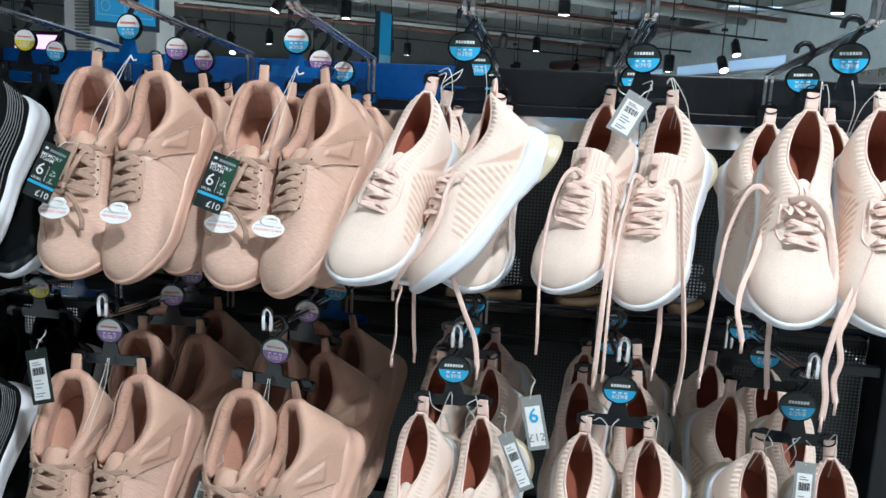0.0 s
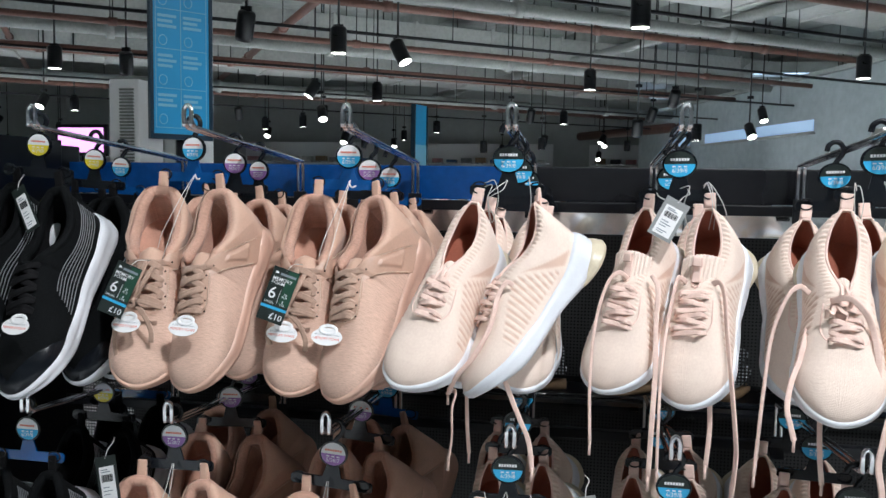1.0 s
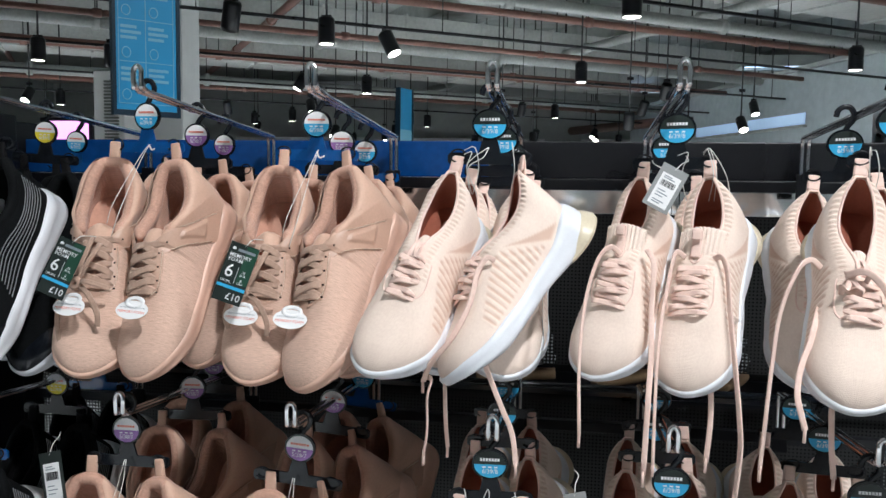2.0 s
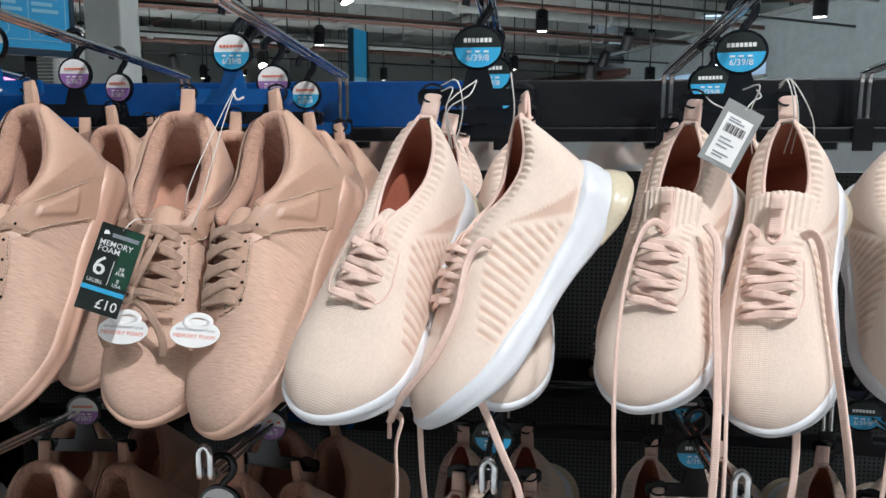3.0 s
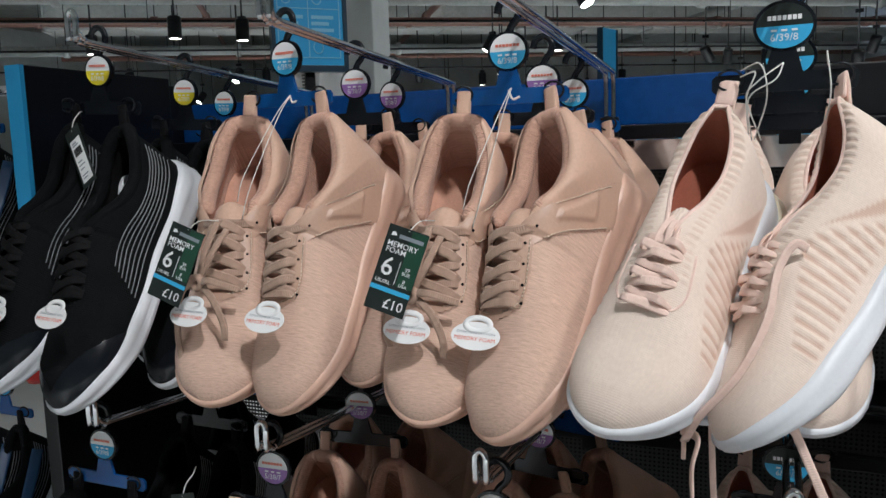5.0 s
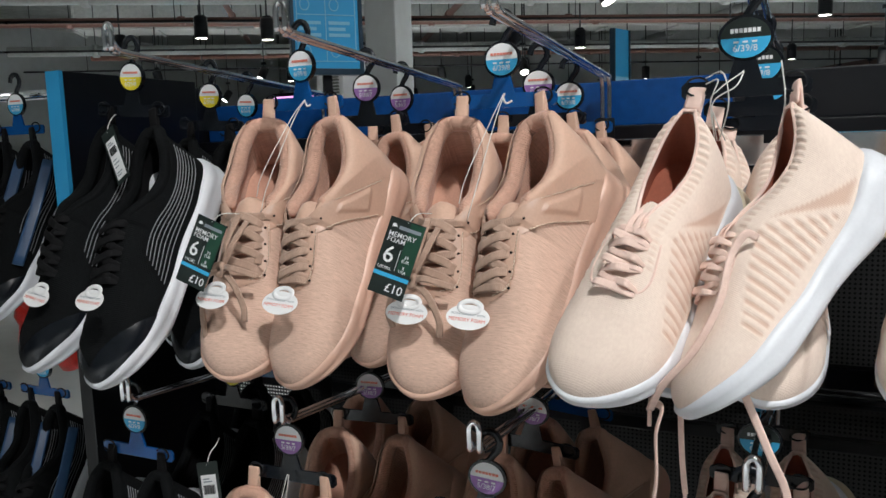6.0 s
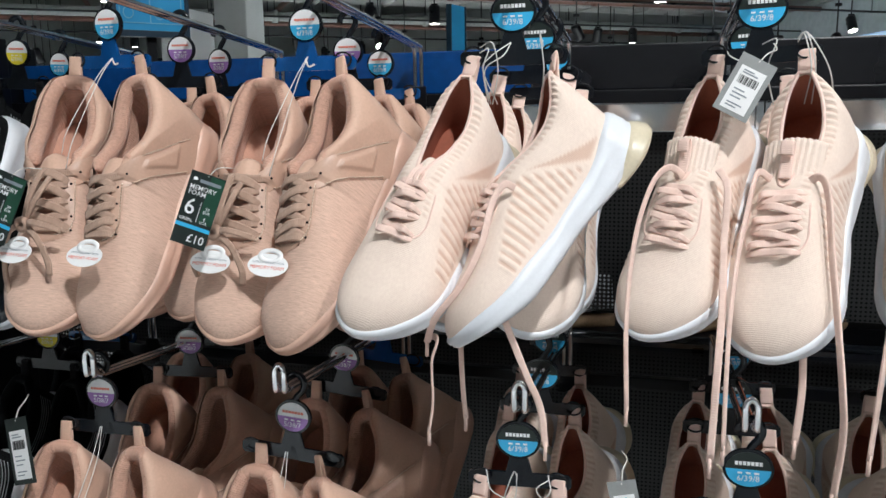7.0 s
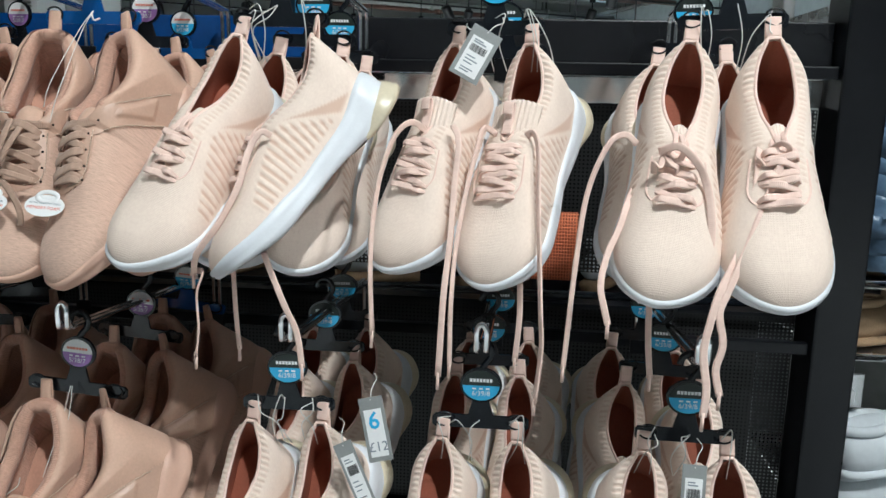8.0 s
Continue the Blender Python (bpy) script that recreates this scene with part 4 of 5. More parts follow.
scr = thing("display_screen", "pink lit advertising screen on the far side", "screen")
part("bezel", box(-6.95, -6.2, 9.45, 9.5, 1.90, 2.32, 0.01), black_metal, scr, smooth=False)
part("stand", box(-6.6, -6.5, 9.5, 9.54, 0, 2.0), black_metal, scr, smooth=False)
part("picture", box(-6.9, -6.25, 9.43, 9.446, 1.95, 2.27), pink_screen, scr, smooth=False)
for x, y, w in ((-2.2, 14.0, 1.5), (3.0, 16.0, 2.4), (-6.5, 16.0, 2.0), (6.5, 12.0, 1.6), (0.6, 20.0, 2.0)):
    ob = thing("shop_fixture", "dark far display fixture with goods", "display", "far displays")
    part("carcass", box(x - w / 2, x + w / 2, y, y + 0.6, 0, 1.75, 0.02), black_metal, ob, smooth=False)
    part("lightbox", box(x - w / 2 + 0.1, x + w / 2 - 0.1, y - 0.03, y - 0.004, 1.45, 1.62), cyan_strip if x < 1 else sky_panel, ob, smooth=False)

goods_mats = [material("far_goods_" + w, c, 0.7, vary=0.3, scale=6) for w, c in (("grey", (0.25, 0.26, 0.28)), ("blue", (0.06, 0.12, 0.25)), ("white", (0.55, 0.55, 0.54)), ("dark", (0.03, 0.03, 0.035)), ("pink", (0.5, 0.25, 0.27)), ("tan", (0.3, 0.2, 0.12)))]
far_rng = random.Random(11)
for k in range(16):
    x, y = -13 + 1.75 * k + far_rng.uniform(-0.4, 0.4), far_rng.choice((11.0, 13.5, 16.5, 19.0, 22.0))
    ob = thing("garment_rail", "far steel garment rail hung with folded clothes", "clothes rail", "far garment rails")
    part("rail", sweep([(x - 0.7, y, 1.9), (x + 0.7, y, 1.9)], 0.015, sides=6), steel, ob)
    for d in (-0.7, 0.7):
        part("upright", box(x + d - 0.015, x + d + 0.015, y - 0.015, y + 0.015, 0, 1.93), steel, ob, smooth=False)
    for j in range(9):
        gx, wz = x - 0.6 + 0.15 * j, far_rng.uniform(0.8, 1.1)
        path = [(gx + 0.01 * math.sin(i + j), y, 1.88 - wz * i / 5) for i in range(6)]
        part("garment", sweep(path, [0.05, 0.06, 0.065, 0.06, 0.07, 0.065], [0.1, 0.22, 0.21, 0.20, 0.21, 0.2], sides=8, up=(0, 1, 0)), far_rng.choice(goods_mats), ob)
for k in range(46):
    d = far_rng.uniform(11, 26)
    spotlight(far_rng.uniform(-1.0, 0.45) * d, d, 1.546 + far_rng.uniform(0.8, 1.35), far_rng.uniform(-40, 40), far_rng.choice((0, 0, 30, -35, 40)))
for k, (x, y) in enumerate(((-9.5, 26.5), (-3.5, 27.0), (2.5, 27.2), (8.5, 26.8))):
    ob = thing("wall_display", "pale lit shop wall display with shelves", "display", "far wall displays")
    part("panel", box(x - 2.4, x + 2.4, y, y + 0.1, 0, 3.1, 0.01), paper_white, ob, smooth=False)
    for j in range(5):
        part("shelf", box(x - 2.3, x + 2.3, y - 0.35, y - 0.004, 0.4 + 0.5 * j, 0.44 + 0.5 * j), steel, ob, smooth=False)
        for n in range(9):
            part("folded_garment", box(x - 2.2 + 0.5 * n, x - 1.85 + 0.5 * n, y - 0.32, y - 0.05, 0.441 + 0.5 * j, 0.54 + 0.5 * j + 0.1 * far_rng.random(), 0.01), far_rng.choice(goods_mats), ob, smooth=False)

# ---- the shoe rack ----
BAR_Y = 1.385
rack = thing("shoe_rack", "black metal wall rack with perforated panels, rails and chrome", "rack", kind="structure")
# left length of the black bar: blue light on it is put into its colour
part("header_bar", box(-1.03, -0.16, BAR_Y, BAR_Y + 0.03, 1.527, 1.588, 0.002), blue_lit_metal, rack, "glossy black header bar coloured as lit blue", smooth=False)
part("header_bar", box(-0.158, 0.566, BAR_Y, BAR_Y + 0.03, 1.527, 1.588, 0.002), charcoal_metal, rack, smooth=False)
part("chrome_rail", sweep([(-1.03, BAR_Y + 0.01, 1.517), (0.566, BAR_Y + 0.01, 1.517)], 0.005, sides=8), chrome, rack, "thin chrome rail")
part("mirror_strip", box(-1.03, 0.566, BAR_Y + 0.025, BAR_Y + 0.03, 1.468, 1.508, 0.001), chrome, rack, "mirror bright steel strip", smooth=False)
for dz in (0, -0.402):
    part("hook_rail", box(-1.03, 0.566, 1.355, 1.37, 1.520 + dz - 0.012, 1.520 + dz + 0.006, 0.002), black_metal, rack, smooth=False)
part("lower_rail", sweep([(-1.03, BAR_Y, 1.175), (0.566, BAR_Y, 1.175)], 0.006, sides=8), black_plastic, rack)


def perforated(x0, x1, z0, z1, y, pitch=0.0062):
    """A black sheet pierced with rows of diamond holes."""
    nx, nz = int((x1 - x0) / pitch), int((z1 - z0) / pitch)
    h = pitch * 0.33
    verts = [(x0 + i * pitch, y, z0 + j * pitch) for i in range(nx + 1) for j in range(nz + 1)]
    faces = []
    for i in range(nx):
        for j in range(nz):
            cx, cz = x0 + (i + 0.5) * pitch, z0 + (j + 0.5) * pitch
            a, n = i * (nz + 1) + j, len(verts)
            b, c, d = a + nz + 1, a + nz + 2, a + 1
            verts += [(cx, y, cz - h), (cx + h, y, cz), (cx, y, cz + h), (cx - h, y, cz)]
            faces += [[a, b, n + 1, n], [b, c, n + 2, n + 1], [c, d, n + 3, n + 2], [d, a, n, n + 3]]
    return verts, faces


part("grille_panel", perforated(-1.03, 0.566, 1.205, 1.466, BAR_Y + 0.03), grille_metal, rack, "black perforated panel", smooth=False)
part("grille_panel", perforated(-1.03, 0.566, 0.80, 1.150, BAR_Y + 0.03), grille_metal, rack, "black perforated panel", smooth=False)
part("kick_panel", box(-1.03, 0.566, BAR_Y, BAR_Y + 0.03, 0.0, 0.79), black_metal, rack, smooth=False)
part("post", box(0.568, 0.632, 1.345, 1.43, 0, 1.66, 0.004), black_metal, rack, "black upright post", smooth=False)
part("post", box(-1.10, -1.036, 1.345, 1.43, 0, 1.62, 0.004), black_metal, rack, "black upright post", smooth=False)
part("side_panel", box(-1.040, -1.015, 1.08, 1.343, 0, 1.628, 0.002), black_metal, rack, "black side panel", smooth=False)
# blue light reflected by the panel's front edge, laid on as a coloured strip
part("panel_edge", box(-1.041, -1.014, 1.072, 1.0785, 1.36, 1.628), sign_and_lit_blue, rack, "panel edge coloured as lit blue", smooth=False)
# black sheet added behind the panels so that their holes look dark
part("added_dark_sheet", box(-1.03, 0.566, 1.60, 1.61, 0.0, 1.50), black_lining, rack, smooth=False)

ARMS = {"Z": -0.765, "A": -0.535, "B": -0.318, "C": -0.108, "D": 0.098, "E": 0.335}


def hook_arm(x, dz, y_front=0.935):
    ob = thing("hook_arm", "chrome display hook arm with an upturned end", "hook", "hook arms")
    z = 1.592 + dz
    line = [(x, 1.356, z - 0.075), (x, 1.356, z - 0.02), (x, 1.352, z - 0.003), (x, 1.335, z + 0.002), (x, 1.15, z + 0.015), (x, y_front + 0.03, z + 0.028), (x, y_front + 0.008, z + 0.031), (x, y_front, z + 0.038), (x, y_front - 0.001, z + 0.056)]
    for d in (-0.0048, 0.0048):
        part("rod", sweep(smooth_path([(q[0] + d, q[1], q[2]) for q in line[:-1]], 5), 0.0033, sides=10, up=(1, 0, 0)), chrome, ob)
    u = [(x - 0.0048, y_front - 0.001, z + 0.030), (x - 0.0052, y_front - 0.0015, z + 0.045), (x - 0.0046, y_front - 0.001, z + 0.054), (x, y_front - 0.001, z + 0.0585), (x + 0.0046, y_front - 0.001, z + 0.054), (x + 0.0052, y_front - 0.0015, z + 0.045), (x + 0.0048, y_front - 0.001, z + 0.030)]
    part("end_loop", sweep(smooth_path(u, 4), 0.0030, sides=9, up=(0, -1, 0)), chrome, ob, "upturned chrome end loop")
    part("base_plate", box(x - 0.012, x + 0.012, 1.352, 1.3545, z - 0.095, z - 0.055, 0.001), black_metal, ob, smooth=False)
    return ob


for x in ARMS.values():
    hook_arm(x, 0)
for k, x in (("Z", -0.79), ("A", -0.57), ("B", -0.345), ("C", -0.101), ("D", 0.101), ("E", 0.318)):
    hook_arm(x, -0.402, 0.94)

RING = [(0.000, 0.055), (0.004, 0.062), (0.009, 0.068), (0.0105, 0.076), (0.006, 0.0835), (-0.001, 0.085), (-0.008, 0.081), (-0.0105, 0.073)]


def hanger(half, kind):
    """A black plastic shoe hanger: bar with two clips, neck, crook and an oval size disc."""
    ob = thing("shoe_hanger", {"cyan": "black plastic shoe hanger with white and cyan size disc", "purple": "black plastic shoe hanger with white and purple size disc", "yellow": "black plastic shoe hanger with white and yellow size disc",
                               "dark": "black plastic shoe hanger with black and cyan size disc"}[kind], "hanger", "shoe hangers")
    h = half + 0.013
    bar = [(-h, -0.005), (-h + 0.003, -0.008), (h - 0.003, -0.008), (h, -0.005), (h, 0.003), (h - 0.003, 0.006), (0.013, 0.006), (0.008, 0.024), (-0.008, 0.024), (-0.013, 0.006), (-h + 0.003, 0.006), (-h, 0.003)]
    part("bar", prism(bar, 0.003), blue_plastic if kind == "cyan" else black_plastic, ob, smooth=False)
    for s in (-1, 1):
        loop = [(s * half + 0.0095 * math.cos(a), -0.003, 0.002 + 0.0075 * math.sin(a)) for a in np.linspace(-2.6, 2.6, 12)]
        part("clip", sweep(smooth_path(loop, 2), 0.0011, 0.0011, sides=6, up=(0, 1, 0)), black_plastic, ob)
    rx, rz, cz = (0.0215, 0.0185, 0.039) if kind == "dark" else (0.0195, 0.0180, 0.039)
    disc = part("disc", prism(oval(rx, rz, 0, cz), 0.004), black_plastic, ob, "oval black size disc", smooth=False)
    crook = [(x, 0.002, z) for x, z in RING]
    part("crook", sweep(smooth_path(crook, 4), 0.0035, 0.0018, sides=6, up=(0, 1, 0), square=True), black_plastic, ob)
    upper = oval(rx - 0.0025, rz - 0.0025, 0, cz, 24, 0, 180)
    lower = oval(rx - 0.0025, rz - 0.0025, 0, cz, 24, 180, 360)
    low_mat = {"cyan": ink_cyan, "purple": ink_purple, "yellow": ink_yellow, "dark": ink_cyan}[kind]
    part("disc_top_print", moved(prism(upper, 0.0006), pose(0, -0.0008, 0)), card_black if kind == "dark" else ink_white, disc, smooth=False)
    part("disc_bottom_print", moved(prism(lower, 0.0006), pose(0, -0.0008, 0)), low_mat, disc, smooth=False)
    ink = ink_white if kind == "dark" else ink_coral
    tall = 0.0034 if kind == "dark" else 0.0024
    bars = [box(-0.0115 + 0.0034 * k, -0.0089 + 0.0034 * k, -0.0014, -0.0009, cz + 0.0040, cz + 0.0040 + tall) for k in range(7)]
    for b in bars:
        part("mark_bar", b, ink, disc, smooth=False)
    part("small_print", join(*[box(-0.009 + 0.007 * k, -0.005 + 0.007 * k, -0.0014, -0.0009, cz - 0.004, cz - 0.0025) for k in range(3)]), ink_white, disc, smooth=False)
    lettering("5/38/7" if kind == "purple" else "6/39/8", 0.0075, pose(0, -0.0012, cz - 0.0085), ink_white, disc, "size_lettering")
    return ob


HANGERS = {k: hanger(0.044, k) for k in ("cyan", "purple", "yellow")}
HANGERS["dark"] = hanger(0.037, "dark")
used_hangers = set()


def hang_hanger(kind, a, b, arm_x, jitter=0.0):
    """A hanger between the loops a and b, with its crook on the arm."""
    mid = (Vector(a) + Vector(b)) / 2
    d = Vector(b) - Vector(a)
    m = pose(mid.x, mid.y + 0.002, mid.z - 0.001, 0, math.degrees(-math.atan2(d.z, d.x)) * 0.7, math.degrees(math.atan2(d.y, d.x)) + jitter)
    if kind in used_hangers:
        return copy_thing(HANGERS[kind], m)
    used_hangers.add(kind)
    HANGERS[kind].matrix_basis = m
    return HANGERS[kind]


MODELS = {("rose", 0): rose_sneaker(False)[0], ("rose", 1): rose_sneaker(True)[0], ("knit", 0): knit_runner(False)[0], ("knit", 1): knit_runner(True)[0],
          ("sock", 0): knit_runner(False, True)[0], ("sock", 1): knit_runner(True, True)[0], ("black", 0): black_runner(False)[0], ("black", 1): black_runner(True)[0]}
used_models = set()


def hang_shoe(model, hang, toe, spin=0.0):
    m = hang_pose(MODELS[model], hang, toe, spin)
    if model in used_models:
        return copy_thing(MODELS[model], m @ Matrix.Scale(1 / MODELS[model].scale[0], 4))
    used_models.add(model)
    MODELS[model].matrix_basis = m
    return MODELS[model]


# model, disc, arm, then loop, toe and turn of each shoe of the pair
PAIRS = [
    ("black", "yellow", "Z", (-0.843, 1.00, 1.565), (-0.862, 0.875, 1.268), 10, (-0.775, 1.00, 1.560), (-0.748, 0.870, 1.262), 22),
    ("rose", "cyan", "A", (-0.615, 1.015, 1.560), (-0.583, 0.884, 1.281), -2, (-0.521, 1.00, 1.558), (-0.514, 0.893, 1.278), 18),
    ("rose", "cyan", "B", (-0.388, 1.035, 1.552), (-0.384, 0.905, 1.278), -4, (-0.303, 1.03, 1.551), (-0.310, 0.885, 1.279), 26),
    ("knit", "dark", "C", (-0.152, 0.98, 1.547), (-0.223, 0.845, 1.312), -12, (-0.078, 0.978, 1.547), (-0.143, 0.866, 1.303), 37),
    ("sock", "dark", "D", (0.065, 1.01, 1.543), (0.008, 0.915, 1.304), -4, (0.138, 1.003, 1.545), (0.106, 0.900, 1.295), 8),
    ("knit", "dark", "E", (0.290, 0.968, 1.547), (0.254, 0.848, 1.300), -8, (0.361, 0.965, 1.551), (0.358, 0.838, 1.302), 4),
]
FRONT = {}
rng = random.Random(7)
BACK_DISC = {"Z": ("yellow", "cyan"), "A": ("purple", "purple"), "B": ("purple", "cyan"), "C": ("dark", "dark"), "D": ("dark", "dark"), "E": ("dark", "dark")}
for model, disc, arm, h1, t1, s1, h2, t2, s2 in PAIRS:
    for depth in range(2 if arm in "DE" else 3):
        dy = (0, 0.11 if arm == "C" else 0.14, 0.225)[depth]
        jx = 0 if depth == 0 else rng.uniform(-0.012, 0.012)
        dz = -0.016 * (dy / 0.14)
        pts = []
        for n, (h, t, s) in enumerate(((h1, t1, s1), (h2, t2, s2))):
            hh = (h[0] + jx, h[1] + dy, h[2] + dz)
            tt = (t[0] + jx + (0 if depth == 0 else rng.uniform(-0.012, 0.012) + 0.012), t[1] + dy * 1.0, t[2] + dz)
            kind = "knit" if model == "sock" and depth else model
            if arm == "C" and depth:
                tt, s = (hh[0] - 0.022, tt[1] - 0.03, tt[2]), -14
            ob = hang_shoe((kind, n), hh, tt, s + (0 if depth == 0 else rng.uniform(-5, 5)))
            pts.append(hh)
            if depth == 0:
                FRONT[arm, n] = ob
        hang_hanger(disc if depth == 0 else BACK_DISC[arm][depth - 1], *pts, ARMS[arm], 0 if depth == 0 else rng.uniform(-8, 8))

LOW = [
    ("black", "cyan", "Z", (-0.845, 0.96, 1.150), (-0.85, 0.83, 0.87), 0, (-0.765, 0.96, 1.15), (-0.76, 0.83, 0.87), 10),
    ("rose", "purple", "A", (-0.615, 0.95, 1.158), (-0.600, 0.82, 0.88), 0, (-0.522, 0.95, 1.160), (-0.515, 0.82, 0.88), 22),
    ("rose", "purple", "B", (-0.374, 0.95, 1.155), (-0.372, 0.81, 0.88), 6, (-0.309, 0.95, 1.148), (-0.298, 0.81, 0.875), 46),
    ("knit", "dark", "C", (-0.141, 0.95, 1.147), (-0.165, 0.83, 0.90), 4, (-0.066, 0.95, 1.150), (-0.080, 0.83, 0.90), 14),
    ("knit", "dark", "D", (0.064, 0.945, 1.143), (0.045, 0.83, 0.90), 0, (0.140, 0.945, 1.144), (0.130, 0.83, 0.90), 12),
    ("knit", "dark", "E", (0.269, 0.945, 1.143), (0.262, 0.83, 0.895), -8, (0.350, 0.945, 1.143), (0.352, 0.83, 0.89), 8),
]
for model, disc, arm, h1, t1, s1, h2, t2, s2 in LOW:
    for depth in range(3):
        dy = (0, 0.16, 0.27)[depth]
        jx = 0 if depth == 0 else rng.uniform(-0.012, 0.02)
        dz = 0.012 * (dy / 0.14)
        pts = []
        for n, (h, t, s) in enumerate(((h1, t1, s1), (h2, t2, s2))):
            hh = (h[0] + jx, h[1] + dy, h[2] + dz)
            tt = (t[0] + jx + (0 if depth == 0 else rng.uniform(-0.012, 0.012)), t[1] + dy, t[2] + dz)
            hang_shoe((model, n), hh, tt, s + (0 if depth == 0 else rng.uniform(-5, 5)))
            pts.append(hh)
        hang_hanger(disc if depth == 0 else BACK_DISC[arm][depth - 1], *pts, ARMS[arm], 0 if depth == 0 else rng.uniform(-8, 8))

# ---- tags, labels, laces and cords of the front pairs ----


def onto(shoe, name, geo, mat, label=""):
    """A part given in world places, under its shoe."""
    ob = part(name, geo, mat, None, label)
    ob.parent = shoe
    ob.matrix_parent_inverse = shoe.matrix_basis.inverted()
    return ob


def hang_tag(m):
    """Black hang tag with size and price print; m takes its centre, front towards -y."""
    ob = thing("hang_tag", "black and green card hang tag with size and price", "tag", "hang tags")
    ob.matrix_basis = m
    w, h = 0.0165, 0.034
    card = part("card", box(-w, w, 0, 0.0006, -h, h, 0.0002), card_black, ob, smooth=False)
    part("green_field", box(0.003, w - 0.0003, -0.0004, -0.0001, -h + 0.023, h - 0.001), card_green, ob, smooth=False)
    part("stripe", box(-w + 0.0001, w - 0.0001, -0.0005, -0.0001, -h + 0.016, -h + 0.0195), ink_cyan, ob, "cyan stripe", smooth=False)
    part("name_bar", box(-0.006, 0.014, -0.0007, -0.0004, h - 0.009, h - 0.006), ink_grey, ob, smooth=False)
    part("logo_shape", prism([(-0.0125, h - 0.0085), (-0.008, h - 0.0075), (-0.010, h - 0.005), (-0.0125, h - 0.0055)], 0.0003), ink_white, ob, smooth=False).location = (0, -0.0005, 0)
    for words, size, x, z in (("MEMORY", 0.0062, -0.001, h - 0.0145), ("FOAM", 0.0062, -0.005, h - 0.0195), ("6", 0.021, -0.0078, 0.001), ("UK/IRL", 0.0042, -0.008, -0.0105), ("39", 0.0042, 0.0085, 0.003), ("EUR", 0.0038, 0.0085, -0.0005),
                              ("8", 0.0042, 0.0085, -0.0065), ("USA", 0.0038, 0.0085, -0.010), ("\u00a310", 0.0110, 0.006, -h + 0.0075)):
        lettering(words, size, pose(x, -0.0009, z), ink_white, card, "lettering", size * 0.004)
    part("divider", box(0.0012, 0.0016, -0.0008, -0.0004, -0.011, 0.008), ink_white, ob, smooth=False)
    part("tag_cord", sweep(smooth_path([(0, 0, h - 0.002), (0.004, 0.006, h + 0.008), (0.012, 0.022, h + 0.012)], 5), 0.0005, sides=5), string_white, ob)
    return ob


hang_tag(pose(-0.387, 0.878, 1.411, -8, 19, 10))
hang_tag(pose(-0.594, 0.866, 1.412, -8, 22, 6))


def foam_label(m):
    """White die-cut label with a hole in its tab, worn on the lowest lace."""
    ob = thing("shoe_label", "white oval memory foam label on the laces", "label", "white shoe labels")
    ob.matrix_basis = m
    card = part("card", prism(oval(0.0155, 0.0092, 0, -0.003, 30), 0.0005), paper_white, ob, smooth=False)
    ring = [(0.0078 * math.cos(a), 0.0001, 0.0045 + 0.0044 * math.sin(a)) for a in np.linspace(0, 2 * math.pi, 25)[:-1]]
    part("tab", sweep(ring, 0.0021, 0.0004, sides=6, up=(0, 1, 0), closed=True), paper_white, ob)
    lettering("EXTRA COMFORT WITH", 0.0022, pose(0, -0.0003, -0.0012), ink_grey, card)
    lettering("MEMORY FOAM", 0.0037, pose(0, -0.0003, -0.0052), ink_coral, card)
    return ob


for x, y, z, yaw, roll in ((-0.390, 0.917, 1.357, 4, 4), (-0.332, 0.921, 1.355, 2, 4), (-0.591, 0.893, 1.364, -2, 2), (-0.515, 0.899, 1.362, -2, 3), (-0.842, 0.893, 1.352, -4, 8), (-0.730, 0.868, 1.359, -4, 2)):
    foam_label(pose(x, y - 0.017, z + 0.006, -36, roll, yaw) @ Matrix.Scale(1.3, 4))


def price_tag(m, w, h, card, lines, mark="", group="price tags"):
    """A barcode swing ticket: card, white sticker, bars and print lines."""
    ob = thing("price_tag", "small card swing ticket with white barcode sticker", "tag", group)
    ob.matrix_basis = m
    part("card", box(-w, w, 0, 0.0006, -h, h, 0.0002), card, ob, smooth=False)
    sticker = part("sticker", box(-w * 0.72, w * 0.72, -0.0004, -0.0001, -h * 0.85, h * 0.62), paper_white, ob, smooth=False)
    if lines:
        for k in range(14):
            x = -w * 0.55 + k * w * 0.08
            part("barcode_bar", box(x, x + w * (0.03 + 0.02 * (k * 7 % 3)), -0.0007, -0.00045, h * 0.05, h * 0.32), ink_black, sticker, smooth=False)
        for k, z in enumerate((0.50, 0.42, -0.15, -0.28, -0.41, -0.62, -0.72)):
            part("print_line", box(-w * 0.5, w * (0.1 + 0.25 * (k % 2)), -0.0007, -0.00045, h * z - 0.0006, h * z + 0.0006), ink_grey, sticker, smooth=False)
    if mark:
        lettering(mark, h * 0.75, pose(0, -0.0008, h * 0.25), ink_cyan, ob, bold=0.0003)
        lettering("\u00a312", h * 0.42, pose(0, -0.0008, -h * 0.55), ink_grey, ob)
    part("eyelet_cord", sweep(smooth_path([(0, 0, h * 0.9), (0.003, 0.004, h + 0.008), (0.008, 0.010, h + 0.016), (0.004, 0.018, h + 0.022)], 5), 0.0006, sides=5), string_white, ob)
    return ob


